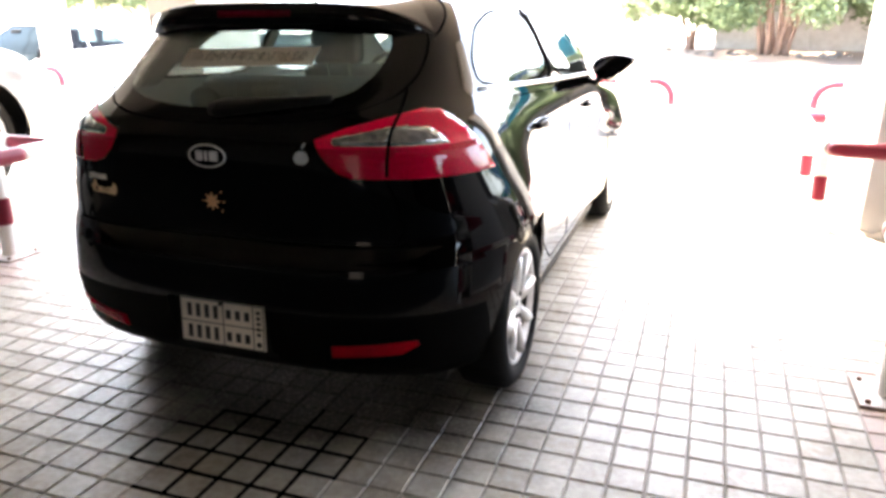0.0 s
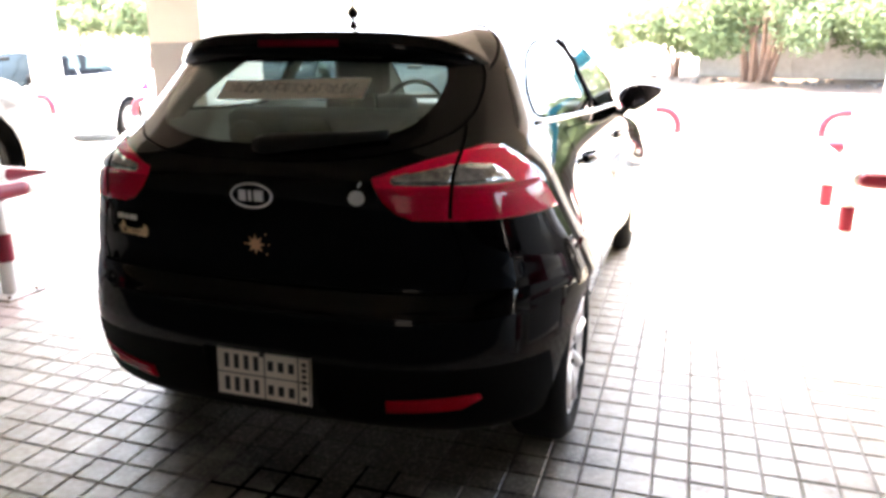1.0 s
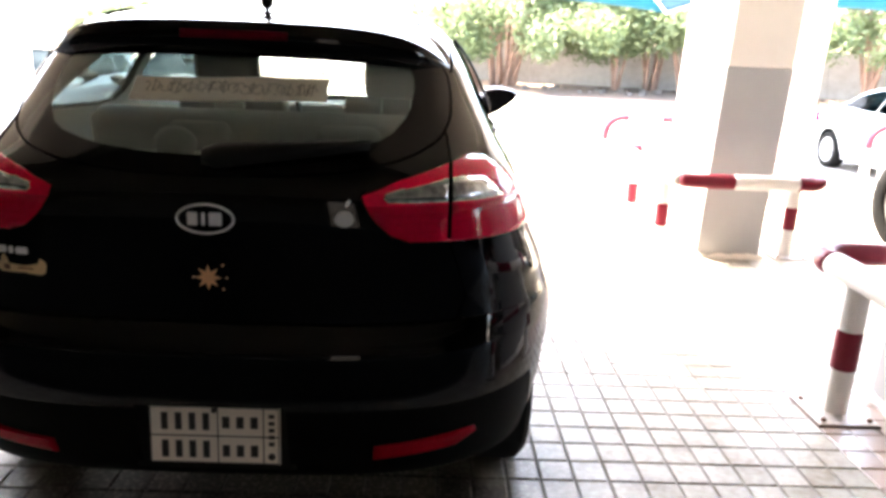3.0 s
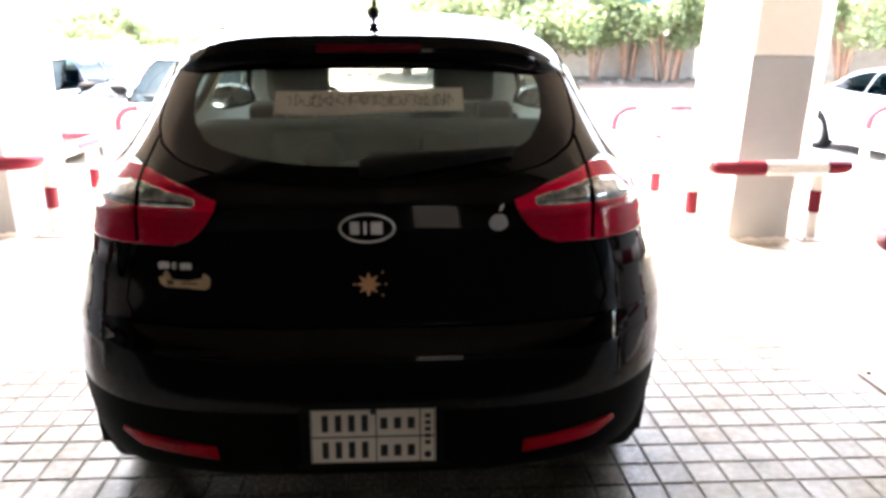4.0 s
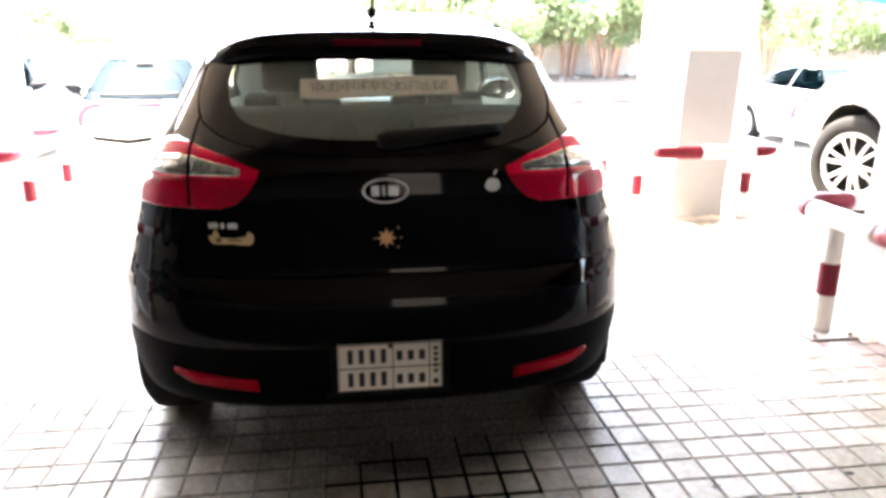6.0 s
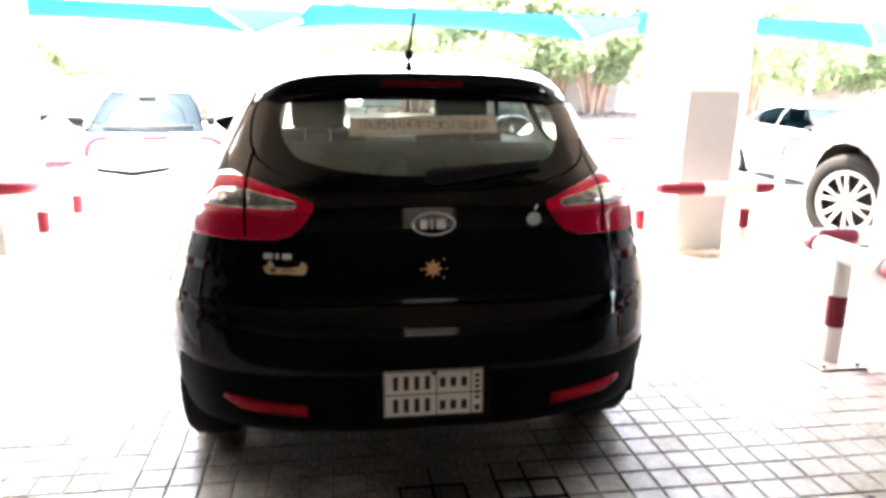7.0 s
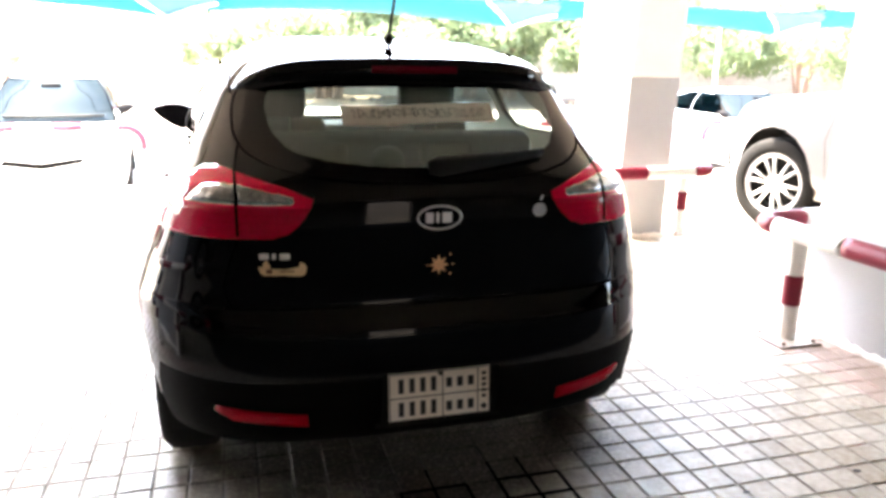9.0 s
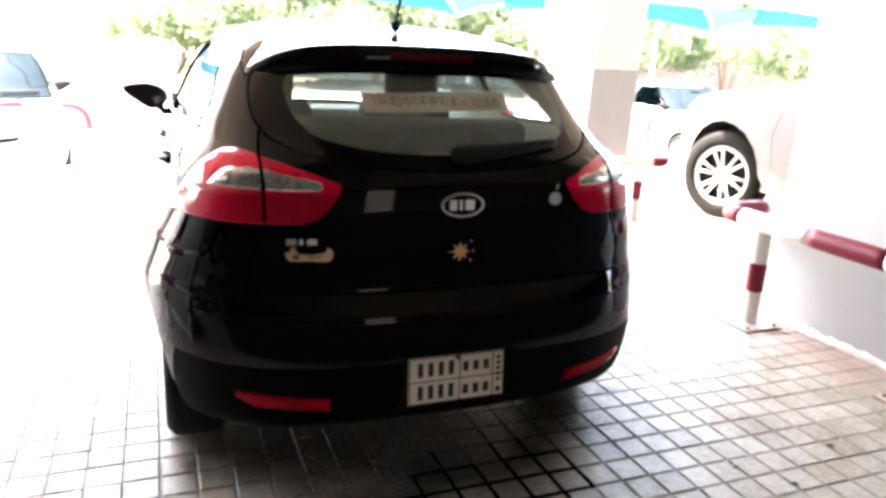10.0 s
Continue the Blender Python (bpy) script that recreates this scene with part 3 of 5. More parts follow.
column("column", -7.34, -7.06, 6.12, 6.40, band=0.4, top=3.6, lean=0.0)
column("column", 3.68, 3.96, 5.05, 5.35, band=0.4, top=3.6)


# ---- red and white pipe guards ----
def rounded_loop(x0, x1, y0, y1, r, n=8):
    pts = []
    for cx, cy, a in ((x0 + r, y0 + r, 180), (x1 - r, y0 + r, 270), (x1 - r, y1 - r, 0), (x0 + r, y1 - r, 90)):
        pts += [(cx + r * math.cos(radians(a + 90 * k / n)), cy + r * math.sin(radians(a + 90 * k / n))) for k in range(n + 1)]
    return pts


def resampled(pts, step, closed=True):
    out, P = [], [Vector(p) for p in pts]
    if closed:
        P.append(P[0])
    for a, b in zip(P, P[1:]):
        n = max(1, int((b - a).length / step))
        out += [a + (b - a) * k / n for k in range(n)]
    if not closed:
        out.append(P[-1])
    return out


def banded_pipe(parent, pts, r, breaks, names=("rail_white", "rail_red"), red_paint=M_PIPE_R):
    """Cuts a line into painted stretches: breaks holds (length along, red or not)."""
    run, s = [0.0], 0.0
    for a, b in zip(pts, pts[1:]):
        s += (b - a).length
        run.append(s)

    def at(d):
        k = min(max(int(np.searchsorted(run, d)) - 1, 0), len(pts) - 2)
        q = (d - run[k]) / max(run[k + 1] - run[k], 1e-6)
        return pts[k] + (pts[k + 1] - pts[k]) * q
    ends = [b[0] for b in breaks[1:]] + [s]
    for (d0, red), d1 in zip(breaks, ends):
        d1 = min(d1, s)
        mid = [at(d0)] + [p for p, d in zip(pts, run) if d0 + 0.005 < d < d1 - 0.005] + [at(d1)]
        part(names[1] if red else names[0], tube(bmesh.new(), mid, r), red_paint if red else M_PIPE_W, parent, ("maroon" if red_paint is M_PIPE_R else "haze-paled red") + " painted pipe" if red else "white painted pipe", smooth=True)


def guard_post(parent, x, y, h, r, z=0.0):
    p = new("post")
    p.parent = parent
    p.location = (x, y, z)
    part("pipe_white", tube(bmesh.new(), [(0, 0, 0.012), (0, 0, 0.19)], r, caps=False), M_PIPE_W, p, smooth=True)
    part("pipe_red", tube(bmesh.new(), [(0, 0, 0.19), (0, 0, 0.345)], r + 0.001, caps=False), M_PIPE_R, p, "maroon painted band", smooth=True)
    part("pipe_white", tube(bmesh.new(), [(0, 0, 0.345), (0, 0, h)], r, caps=False), M_PIPE_W, p, smooth=True)
    part("base_plate", boxed(-0.115, 0.115, -0.115, 0.115, 0.002, 0.012, 0.002, 1), M_STEEL, p, "pale steel plate with rusty edges")
    e = bmesh.new()
    box(e, -0.119, 0.119, -0.119, 0.119, 0.0, 0.005)
    part("rust_edge", e, M_RUST, p)
    for sx in (-1, 1):
        for sy in (-1, 1):
            b = bmesh.new()
            bmesh.ops.create_cone(b, cap_ends=True, segments=6, radius1=0.011, radius2=0.009, depth=0.012, matrix=Matrix.Translation((sx * 0.088, sy * 0.088, 0.017)))
            part("bolt", b, M_RUST, p)


def column_guard(x0, x1, y0, y1, posts, breaks):
    """breaks holds (length along, red or not), or (x, y, red or not) for a change at a place of the rail."""
    g = thing("pipe_guard", "red and white painted pipe guard round a column", "barrier", "column guards")
    loop = rounded_loop(x0, x1, y0, y1, 0.13)
    loop = loop[4:] + loop[:5]
    pts = resampled([(a, b, 0.565) for a, b in loop], 0.04, closed=False)
    done = []
    for q in breaks:
        if len(q) == 3:
            k = min(range(len(pts)), key=lambda i: (pts[i].x - q[0]) ** 2 + (pts[i].y - q[1]) ** 2)
            done.append((sum((b - a).length for a, b in zip(pts[:k], pts[1:k + 1])), q[2]))
        else:
            done.append(q)
    banded_pipe(g, pts, 0.047, done)
    for px, py in posts:
        guard_post(g, px, py, 0.54, 0.045)
    return g


BANDS = [(0, 1), (0.32, 0), (0.72, 1), (1.02, 0), (1.52, 1), (1.95, 0), (2.3, 1), (2.62, 0), (3.0, 1), (3.32, 0), (3.78, 1), (4.25, 0)]
column_guard(2.04, 2.98, 2.82, 4.25, [(2.09, 3.2), (2.975, 3.2), (2.09, 3.95), (2.975, 3.95)], BANDS)
BANDS_A = [(0, 1), (0.32, 0), (0.72, 1), (1.02, 0), (1.52, 1), (1.95, 0), (2.36, 1.2, 1), (2.06, 1.03, 0), (2.06, 0.58, 1), (2.06, 0.17, 0)]
column_guard(2.06, 2.98, -0.12, 1.20, [(2.10, 0.92), (2.93, 0.92), (2.10, -0.05), (2.93, -0.05)], BANDS_A)
column_guard(-3.26, -2.32, 3.12, 4.55, [(-2.37, 3.5), (-3.21, 3.5), (-2.37, 4.25), (-3.21, 4.25)], BANDS)
column_guard(-3.26, -2.32, 0.22, 1.62, [(-2.34, 1.15), (-3.21, 1.15), (-2.37, 0.5), (-3.21, 0.5)], BANDS)


def hoop(x0, x1, y, h=0.66, r=0.042):
    g = thing("hoop_barrier", "white hoop barrier with red painted bends at the floor edge", "barrier", "hoop barriers")
    c = 0.17
    pts = [Vector((x0, y, 0.0)), Vector((x0, y, h - c))]
    pts += [Vector((x0 + c - c * math.cos(t), y, h - c + c * math.sin(t))) for t in [math.pi / 2 * k / 8 for k in range(1, 9)]]
    pts += [Vector((x1 - c + c * math.sin(t), y, h - c + c * math.cos(t))) for t in [math.pi / 2 * k / 8 for k in range(9)]]
    pts += [Vector((x1, y, 0.0))]
    L, wdt = h - c, x1 - x0
    bend = c * math.pi / 2
    s1 = L + bend
    flat = wdt - 2 * c
    banded_pipe(g, pts, r, [(0, 0), (L - 0.06, 1), (s1 + 0.06, 0), (s1 + flat * 0.38, 1), (s1 + flat * 0.64, 0), (s1 + flat - 0.06, 1), (s1 + flat + bend + 0.06, 0)], ("hoop_white", "hoop_red"), M_PIPE_HAZED)
    for x in (x0, x1):
        part("base_plate", boxed(x - 0.09, x + 0.09, y - 0.09, y + 0.09, 0.0, 0.01), M_STEEL, g)


for a, b in ((-8.3, -6.92), (-5.6, -4.22), (-2.8, -1.42), (-0.35, 1.03), (2.33, 3.7), (5.12, 6.5), (7.8, 9.2)):
    hoop(a, b, 6.0)

# ---- the black hatchback ----
HATCH = dict(
    rear=[(0.17, 0.16), (0.22, 0.07), (0.27, 0.0), (0.33, -0.022), (0.40, -0.036), (0.465, -0.045), (0.49, -0.0455), (0.51, -0.0445), (0.53, -0.0425), (0.594, -0.0345), (0.600, -0.033), (0.608, -0.0295), (0.63, -0.020), (0.65, -0.010), (0.666, 0.0), (0.72, 0.004), (0.80, 0.003), (0.90, 0.004), (0.95, 0.008), (0.985, 0.014), (1.01, 0.036), (1.06, 0.095), (1.18, 0.24), (1.27, 0.355), (1.322, 0.43), (1.355, 0.52), (1.378, 0.62), (1.396, 0.74), (1.416, 0.90), (1.433, 1.12), (1.447, 1.42), (1.453, 1.70)],
    front=[(0.17, 3.80), (0.3, 3.90), (0.45, 3.93), (0.6, 3.91), (0.72, 3.84), (0.80, 3.72), (0.86, 3.45), (0.91, 3.15), (0.96, 2.98), (1.03, 2.84), (1.15, 2.63), (1.25, 2.43), (1.322, 2.28), (1.36, 2.19), (1.39, 2.11), (1.416, 2.03), (1.433, 1.96), (1.447, 1.87), (1.453, 1.80)],
    width=[(0.17, 0.745), (0.25, 0.782), (0.38, 0.787), (0.50, 0.779), (0.58, 0.774), (0.68, 0.774), (0.76, 0.780), (0.86, 0.776), (0.95, 0.762), (1.0, 0.742), (1.06, 0.708), (1.15, 0.662), (1.25, 0.610), (1.322, 0.557), (1.36, 0.517), (1.39, 0.465), (1.416, 0.395), (1.433, 0.31), (1.447, 0.19), (1.453, 0.08)],
    corner=[(0.17, 0.5), (0.6, 0.52), (0.9, 0.58), (1.05, 0.58), (1.2, 0.50), (1.3, 0.40), (1.453, 0.3)],
    square=[(0.17, 3.2), (0.6, 3.25), (0.68, 3.45), (0.9, 3.35), (1.0, 3.15), (1.08, 2.95), (1.2, 3.1), (1.3, 3.4), (1.453, 3.2)],
    nose=[(0.17, 0.55), (0.7, 0.7), (0.95, 0.6), (1.3, 0.4), (1.453, 0.3)],
    hubs=(0.62, 3.12), flare=0.127, flare_z=0.57, flare_y=(-0.05, 0.37), tuck=0.06, creases=(0.590, 0.594, 0.597, 0.6, 0.604, 0.608, 0.618, 0.66, 0.67), length=3.93)


def hatchback():
    car = thing("car", "glossy black five-door hatchback parked on the tiled floor", "car")
    bm = car_shell(HATCH)
    skin = Skin(bm)
    r = 0.30
    # wheel arches
    for hub in HATCH["hubs"]:
        for sx in (-1, 1):
            cut_out(bm, arch_outline(hub, 0.315, 0.338), (1, 2), lambda c, sx=sx: c.x * sx > 0.5).free()
    # rear window, windscreen and side windows
    rw = [(0.38, 1.27), (0.432, 1.268), (0.458, 1.215), (0.448, 1.145), (0.400, 1.090), (0.29, 1.064), (0.15, 1.050), (0, 1.047)]
    rw = rounded(rw + mirrored(rw[:-1])[::-1], 1)
    g = cut_out(bm, rw, (0, 2), lambda c: c.y < 0.6 and c.z > 0.98)
    skin_part("rear_window", g, M_GLASS, car, skin, "tinted rear window glass")
    half = [(0.46, 1.273), (0.515, 1.272), (0.542, 1.235), (0.553, 1.185), (0.552, 1.13), (0.525, 1.083), (0.45, 1.048), (0.33, 1.023), (0.17, 1.011), (0, 1.007)]
    border = rounded(half + mirrored(half[:-1])[::-1], 2)
    g = cut_out(bm, border, (0, 2), lambda c: c.y < 0.6 and c.z > 0.98)
    skin_part("window_border", g, M_FRIT, car, skin, "black printed border of the rear glass")
    ws = [(0.60, 1.0), (0.55, 1.2), (0.47, 1.325)]
    g = cut_out(bm, ws + mirrored(ws)[::-1], (0, 2), lambda c: c.y > 2.1)
    skin_part("windscreen", g, M_CLEARER, car, skin, "clear windscreen glass")
    rear_q = [(0.54, 1.085), (1.36, 1.05), (1.40, 1.325), (1.02, 1.325), (0.74, 1.27), (0.58, 1.17)]
    front_q = [(1.44, 1.05), (2.50, 0.995), (2.38, 1.07), (2.0, 1.27), (1.8, 1.325), (1.48, 1.328)]
    for sx in (-1, 1):
        for nm, q in (("rear_door_window", rounded(rear_q)), ("front_door_window", rounded(front_q))):
            g = cut_out(bm, q, (1, 2), lambda c, sx=sx: c.x * sx > 0.35)
            skin_part(nm, g, M_SIDEGLASS, car, skin, "tinted side window glass")
            seam(car, skin, resample2(q), sx, "window_seal", 0.007)
    # tail lamps, in a gate half and a wing half, each with a clear upper strip
    outer = [(0.353, 0.984), (0.349, 0.972), (0.354, 0.956), (0.382, 0.912), (0.415, 0.882), (0.455, 0.868), (0.84, 0.858), (0.84, 0.99), (0.72, 1.030), (0.60, 1.049), (0.52, 1.037), (0.43, 1.004)]
    strip = [(0.401, 0.968), (0.410, 0.958), (0.80, 0.952), (0.80, 0.972), (0.68, 0.996), (0.585, 1.008), (0.54, 1.005), (0.44, 0.987), (0.404, 0.977)]
    for sx in (-1, 1):
        flip = (lambda p: p) if sx > 0 else mirrored
        back = lambda c, sx=sx: c.y < 0.62 and c.x * sx > 0.2
        end = [((0.0, 0.30, 1.0), (0.0, 1.0, 0.55))]
        end_s = [((0.0, 0.19, 1.0), (0.0, 1.0, 0.5))]
        st = cut_out(bm, flip(strip), (0, 2), back, end_s)
        bmesh.ops.bisect_plane(st, geom=st.verts[:] + st.edges[:] + st.faces[:], plane_co=(0.553 * sx, 0, 0), plane_no=(sx, 0, 0))
        lens = cut_out(bm, flip(outer), (0, 2), back, end)
        bmesh.ops.bisect_plane(lens, geom=lens.verts[:] + lens.edges[:] + lens.faces[:], plane_co=(0.553 * sx, 0, 0), plane_no=(sx, 0, 0))
        bmesh.ops.bisect_plane(lens, geom=lens.verts[:] + lens.edges[:] + lens.faces[:], plane_co=(0, 0, 0.951), plane_no=(0, 0, 1))
        for nm, mat, src, lab in (("tail_lamp", M_RED, lens, "red tail lamp lens"), ("lamp_strip", M_CLEARLENS, st, "clear silvery lamp strip")):
            for inner, low in ((True, False), (False, False), (True, True), (False, True)):
                if low and mat is not M_RED:
                    continue
                piece, made = bmesh.new(), {}
                for f in src.faces:
                    c = f.calc_center_median()
                    if (c.x * sx < 0.553) == inner and (mat is not M_RED or (c.z < 0.951) == low):
                        for v in f.verts:
                            if v not in made:
                                made[v] = piece.verts.new(v.co)
                        piece.faces.new([made[v] for v in f.verts])
                skin_part(nm, piece, M_RED_LOW if low else mat, car, skin, lab, thick=0.012, offset=-0.7)
        st.free(), lens.free()
        for z, far in ((0.889, 0.70), (0.909, 0.71), (0.929, 0.72)):
            near = 0.42 + (0.929 - z) * 0.4
            for a, b in ((near, 0.542), (0.564, far)):
                seam(car, skin, flip([(x, z) for x in np.linspace(a, b, 9)]), "rear", "lamp_rib", 0.0036, M_RED_DARK)
        seam(car, skin, flip([(0.553, z) for z in np.linspace(0.872, 1.04, 14)]), "rear", "lamp_gap", 0.0065)
        seam(car, skin, flip(strip + strip[:1]), "rear", "strip_rim", 0.0045, M_CHROME)
        seam(car, skin, flip(outer[:6] + [(0.6, 0.864), (0.7, 0.861)]), "rear", "lamp_gap", 0.004)
    # bumper reflectors and reversing lamp
    for sx in (-1, 1):
        flip = (lambda p: p) if sx > 0 else mirrored
        ref = [(0.385, 0.317), (0.59, 0.336), (0.642, 0.366), (0.638, 0.380), (0.59, 0.377), (0.388, 0.357)]
        g = cut_out(bm, flip(ref), (0, 2), lambda c, sx=sx: c.y < 0.3 and c.x * sx > 0.2)
        skin_part("reflector", g, M_RED_DARK, car, skin, "narrow red bumper reflector", thick=0.012, offset=-0.2)
    # pale lining inside the glasshouse
    inner = bm.copy()
    inner.normal_update()
    bmesh.ops.delete(inner, geom=[f for f in inner.faces if not (0.42 < f.calc_center_median().y < 2.95 and f.calc_center_median().z > 0.5)], context="FACES")
    for v in inner.verts:
        v.co -= v.normal * 0.022
    bmesh.ops.reverse_faces(inner, faces=inner.faces[:])
    part("cabin_lining", inner, M_LINING, car, "pale grey headliner and door trim", smooth=True)
    # tailgate, bumper and doors as panels of their own
    gate = [(0.553, 1.06), (0.553, 0.86), (0.60, 0.72), (0.58, 0.668), (-0.58, 0.668), (-0.60, 0.72), (-0.553, 0.86), (-0.553, 1.06), (-0.40, 1.30), (0.40, 1.30)]
    g = cut_out(bm, gate, (0, 2), lambda c: c.y < 0.46)
    skin_part("tailgate", g, M_BLACK, car, skin)
    hollow = [(-0.176, 0.295), (0.182, 0.295), (0.182, 0.47), (-0.176, 0.47)]
    cut_out(bm, hollow, (0, 2), lambda c: c.y < 0.2).free()
    part("plate_recess", boxed(-0.19, 0.196, -0.012, 0.03, 0.285, 0.48), M_TRIM, car, "black hollow that holds the number plate")
    bum = [(-0.9, 0.1), (0.9, 0.1), (0.9, 0.668), (-0.9, 0.668)]
    g = cut_out(bm, bum, (0, 2), lambda c: c.y < 0.62, [((0, 0.26, 0.4), (0, 1, 0.35))])
    low, made = bmesh.new(), {}
    bmesh.ops.bisect_plane(g, geom=g.verts[:] + g.edges[:] + g.faces[:], plane_co=(0, 0, 0.462), plane_no=(0, 0, 1))
    under = [f for f in g.faces if f.calc_center_median().z < 0.462]
    for f in under:
        for v in f.verts:
            if v not in made:
                made[v] = low.verts.new(v.co)
        low.faces.new([made[v] for v in f.verts])
    bmesh.ops.delete(g, geom=under, context="FACES")
    # Lower bumper in matt black, without the gloss of the part above.
    skin_part("bumper_valance", low, M_VALANCE, car, skin, "matt black lower part of the rear bumper")
    skin_part("rear_bumper", g, M_BLACK, car, skin)
    d_rear = [(0.98, 0.60), (1.08, 0.40), (1.30, 0.27), (1.68, 0.27), (1.68, 0.99), (0.80, 1.03), (0.82, 0.85)]
    d_front = [(1.69, 0.27), (2.72, 0.27), (2.74, 0.6), (2.68, 0.93), (1.69, 0.985)]
    for sx in (-1, 1):
        for nm, q in (("rear_door", d_rear), ("front_door", d_front)):
            g = cut_out(bm, q, (1, 2), lambda c, sx=sx: c.x * sx > 0.5)
            skin_part(nm, g, M_BLACK, car, skin)
            seam(car, skin, resample2(q), sx)
        for y, z in ((1.02, 0.895), (2.16, 0.85)):
            hit, no = skin.drop((3 * sx, y, z), (-sx, 0, 0))
            h = tube(bmesh.new(), [hit, hit + no * 0.035 + Vector((0, 0.02, 0)), hit + no * 0.04 + Vector((0, 0.09, 0)), hit + no * 0.035 + Vector((0, 0.16, 0)), hit + Vector((0, 0.18, 0))], [0.016, 0.015, 0.014, 0.015, 0.016], sides=10)
            part("door_handle", h, M_CHROME, car, "bright door handle", smooth=True)
        belt = []
        for y in np.linspace(0.52, 2.52, 30):
            hit, no = skin.drop((3 * sx, y, 1.078 - (y - 0.54) * 0.0446), (-sx, 0, 0))
            belt.append(hit + no * 0.002)
        part("belt_trim", tube(bmesh.new(), belt, 0.008, sides=8), M_ALLOY, car, "bright window belt strip", smooth=True)
        pil = []
        for q in np.linspace(0, 1, 8):
            hit, no = skin.drop((3 * sx, 1.40 + 0.03 * q, 1.05 + 0.28 * q), (-sx, 0, 0))
            pil.append(hit + no * 0.002)
        part("pillar_trim", tube(bmesh.new(), pil, 0.009, sides=8), M_TRIM, car, smooth=True)
    skin_part("body_shell", bm, M_BLACK, car, skin)
    # joint round the gate and its glass
    low_edge = [p for p in border if p[1] < 1.268]
    seam(car, skin, low_edge, "rear", "glass_seal", 0.0042)
    for sx in (-1, 1):      # the gate's joint runs on from the spoiler's tip to the roof
        edge = []
        for q in np.linspace(0, 1, 14):
            near = Vector((sx * (0.572 - 0.015 * q - 0.085 * q**3), 0.455 + 0.24 * q**0.8, 1.262 + 0.115 * q))
            hit, no, _, _ = skin.tree.find_nearest(near)
            edge.append(hit)
        part("panel_gap", tube(bmesh.new(), edge, 0.0042, sides=6), M_GAP, car, smooth=True)
    for sx in (-1, 1):
        flip = (lambda p: p) if sx > 0 else mirrored
        seam(car, skin, flip([(0.553, 1.036), (0.549, 1.06), (0.543, 1.09), (0.536, 1.106)]), "rear", "panel_gap", 0.0045)
        seam(car, skin, flip([(0.553, 0.862), (0.578, 0.80), (0.60, 0.72), (0.58, 0.668)]), "rear")
    seam(car, skin, [(x, 0.667) for x in np.linspace(-0.6, 0.6, 30)], "rear", "panel_gap", 0.005)
    # roof spoiler with high brake lamp
    sp, rows = bmesh.new(), []
    for x in np.linspace(-0.566, 0.566, 57):
        q = abs(x) / 0.566
        y0 = 0.30 + 0.05 * q**2 + 0.15 * q**5
        zt, zb = 1.353 - 0.020 * q**2 - 0.090 * q**6, 1.267 - 0.040 * q**3
        zt = max(zt, zb + 0.004)
        meet = skin.drop((x, y0 + 0.34, 3), (0, 0, -1))[0].z + 0.0015
        prof = [(y0 + 0.34, meet), (y0 + 0.22, zt + (meet - zt) * 0.62), (y0 + 0.11, zt + (meet - zt) * 0.28), (y0 + 0.03, zt + 0.001), (y0 + 0.006, zt - 0.004), (y0 + 0.004, (zt + zb) / 2), (y0 + 0.012, zb + 0.003), (y0 + 0.02, zb - 0.002), (y0 + 0.08, zb + 0.012)]
        rows.append([sp.verts.new((x, a, b)) for a, b in prof])
    for A, B in zip(rows, rows[1:]):
        for k in range(len(A) - 1):
            sp.faces.new((A[k], A[k + 1], B[k + 1], B[k]))
    for e in (rows[0], rows[-1]):
        sp.faces.new(e)
    bmesh.ops.recalc_face_normals(sp, faces=sp.faces[:])
    part("spoiler", sp, M_BLACK, car, smooth=True)
    roof_line = []
    for x in np.linspace(-0.47, 0.47, 40):
        hit, no = skin.drop((x, 0.648 + 0.05 * (x / 0.47) ** 2, 3), (0, 0, -1))
        roof_line.append(hit + no * 0.001)
    part("roof_gap", tube(bmesh.new(), roof_line, 0.0045, sides=6), M_GAP, car, smooth=True)
    bl, rows = bmesh.new(), []
    for x in np.linspace(-0.135, 0.135, 15):
        y0 = 0.30 + 0.05 * (abs(x) / 0.545) ** 2
        rows.append([bl.verts.new((x, y0 + dy, z)) for dy, z in ((0.012, 1.329), (0.0, 1.327), (0.0, 1.308), (0.012, 1.306))])
    for A, B in zip(rows, rows[1:]):
        for k in range(3):
            bl.faces.new((A[k], A[k + 1], B[k + 1], B[k]))
    part("brake_lamp", bl, M_BRAKE, car, "red high brake lamp", smooth=True)
    # wiper
    wv, rows = bmesh.new(), []
    for q in np.linspace(0, 1, 13):
        x = -0.018 + 0.375 * q
        zc, half = 1.040 + 0.030 * q, (0.024 - 0.017 * q) * min(1.0, 0.55 + 6 * q)
        ring = []
        for dz, out in ((-half, 0.004), (-half * 0.8, 0.020), (half * 0.2, 0.026), (half, 0.016), (half * 1.05, 0.004)):
            h, n = skin.drop((x, -2, zc + dz), (0, 1, 0))
            ring.append(wv.verts.new(h + n * out))
        rows.append(ring)
    for A, B in zip(rows, rows[1:]):
        for k in range(4):
            wv.faces.new((A[k], A[k + 1], B[k + 1], B[k]))
    wv.faces.new(rows[0])
    wv.faces.new(rows[-1])
    bmesh.ops.recalc_face_normals(wv, faces=wv.faces[:])
    part("rear_wiper", wv, M_TRIM, car, "black rear wiper arm and blade", smooth=True)
    cover = bmesh.new()
    h, n = skin.drop((-0.115, -2, 1.075), (0, 1, 0))
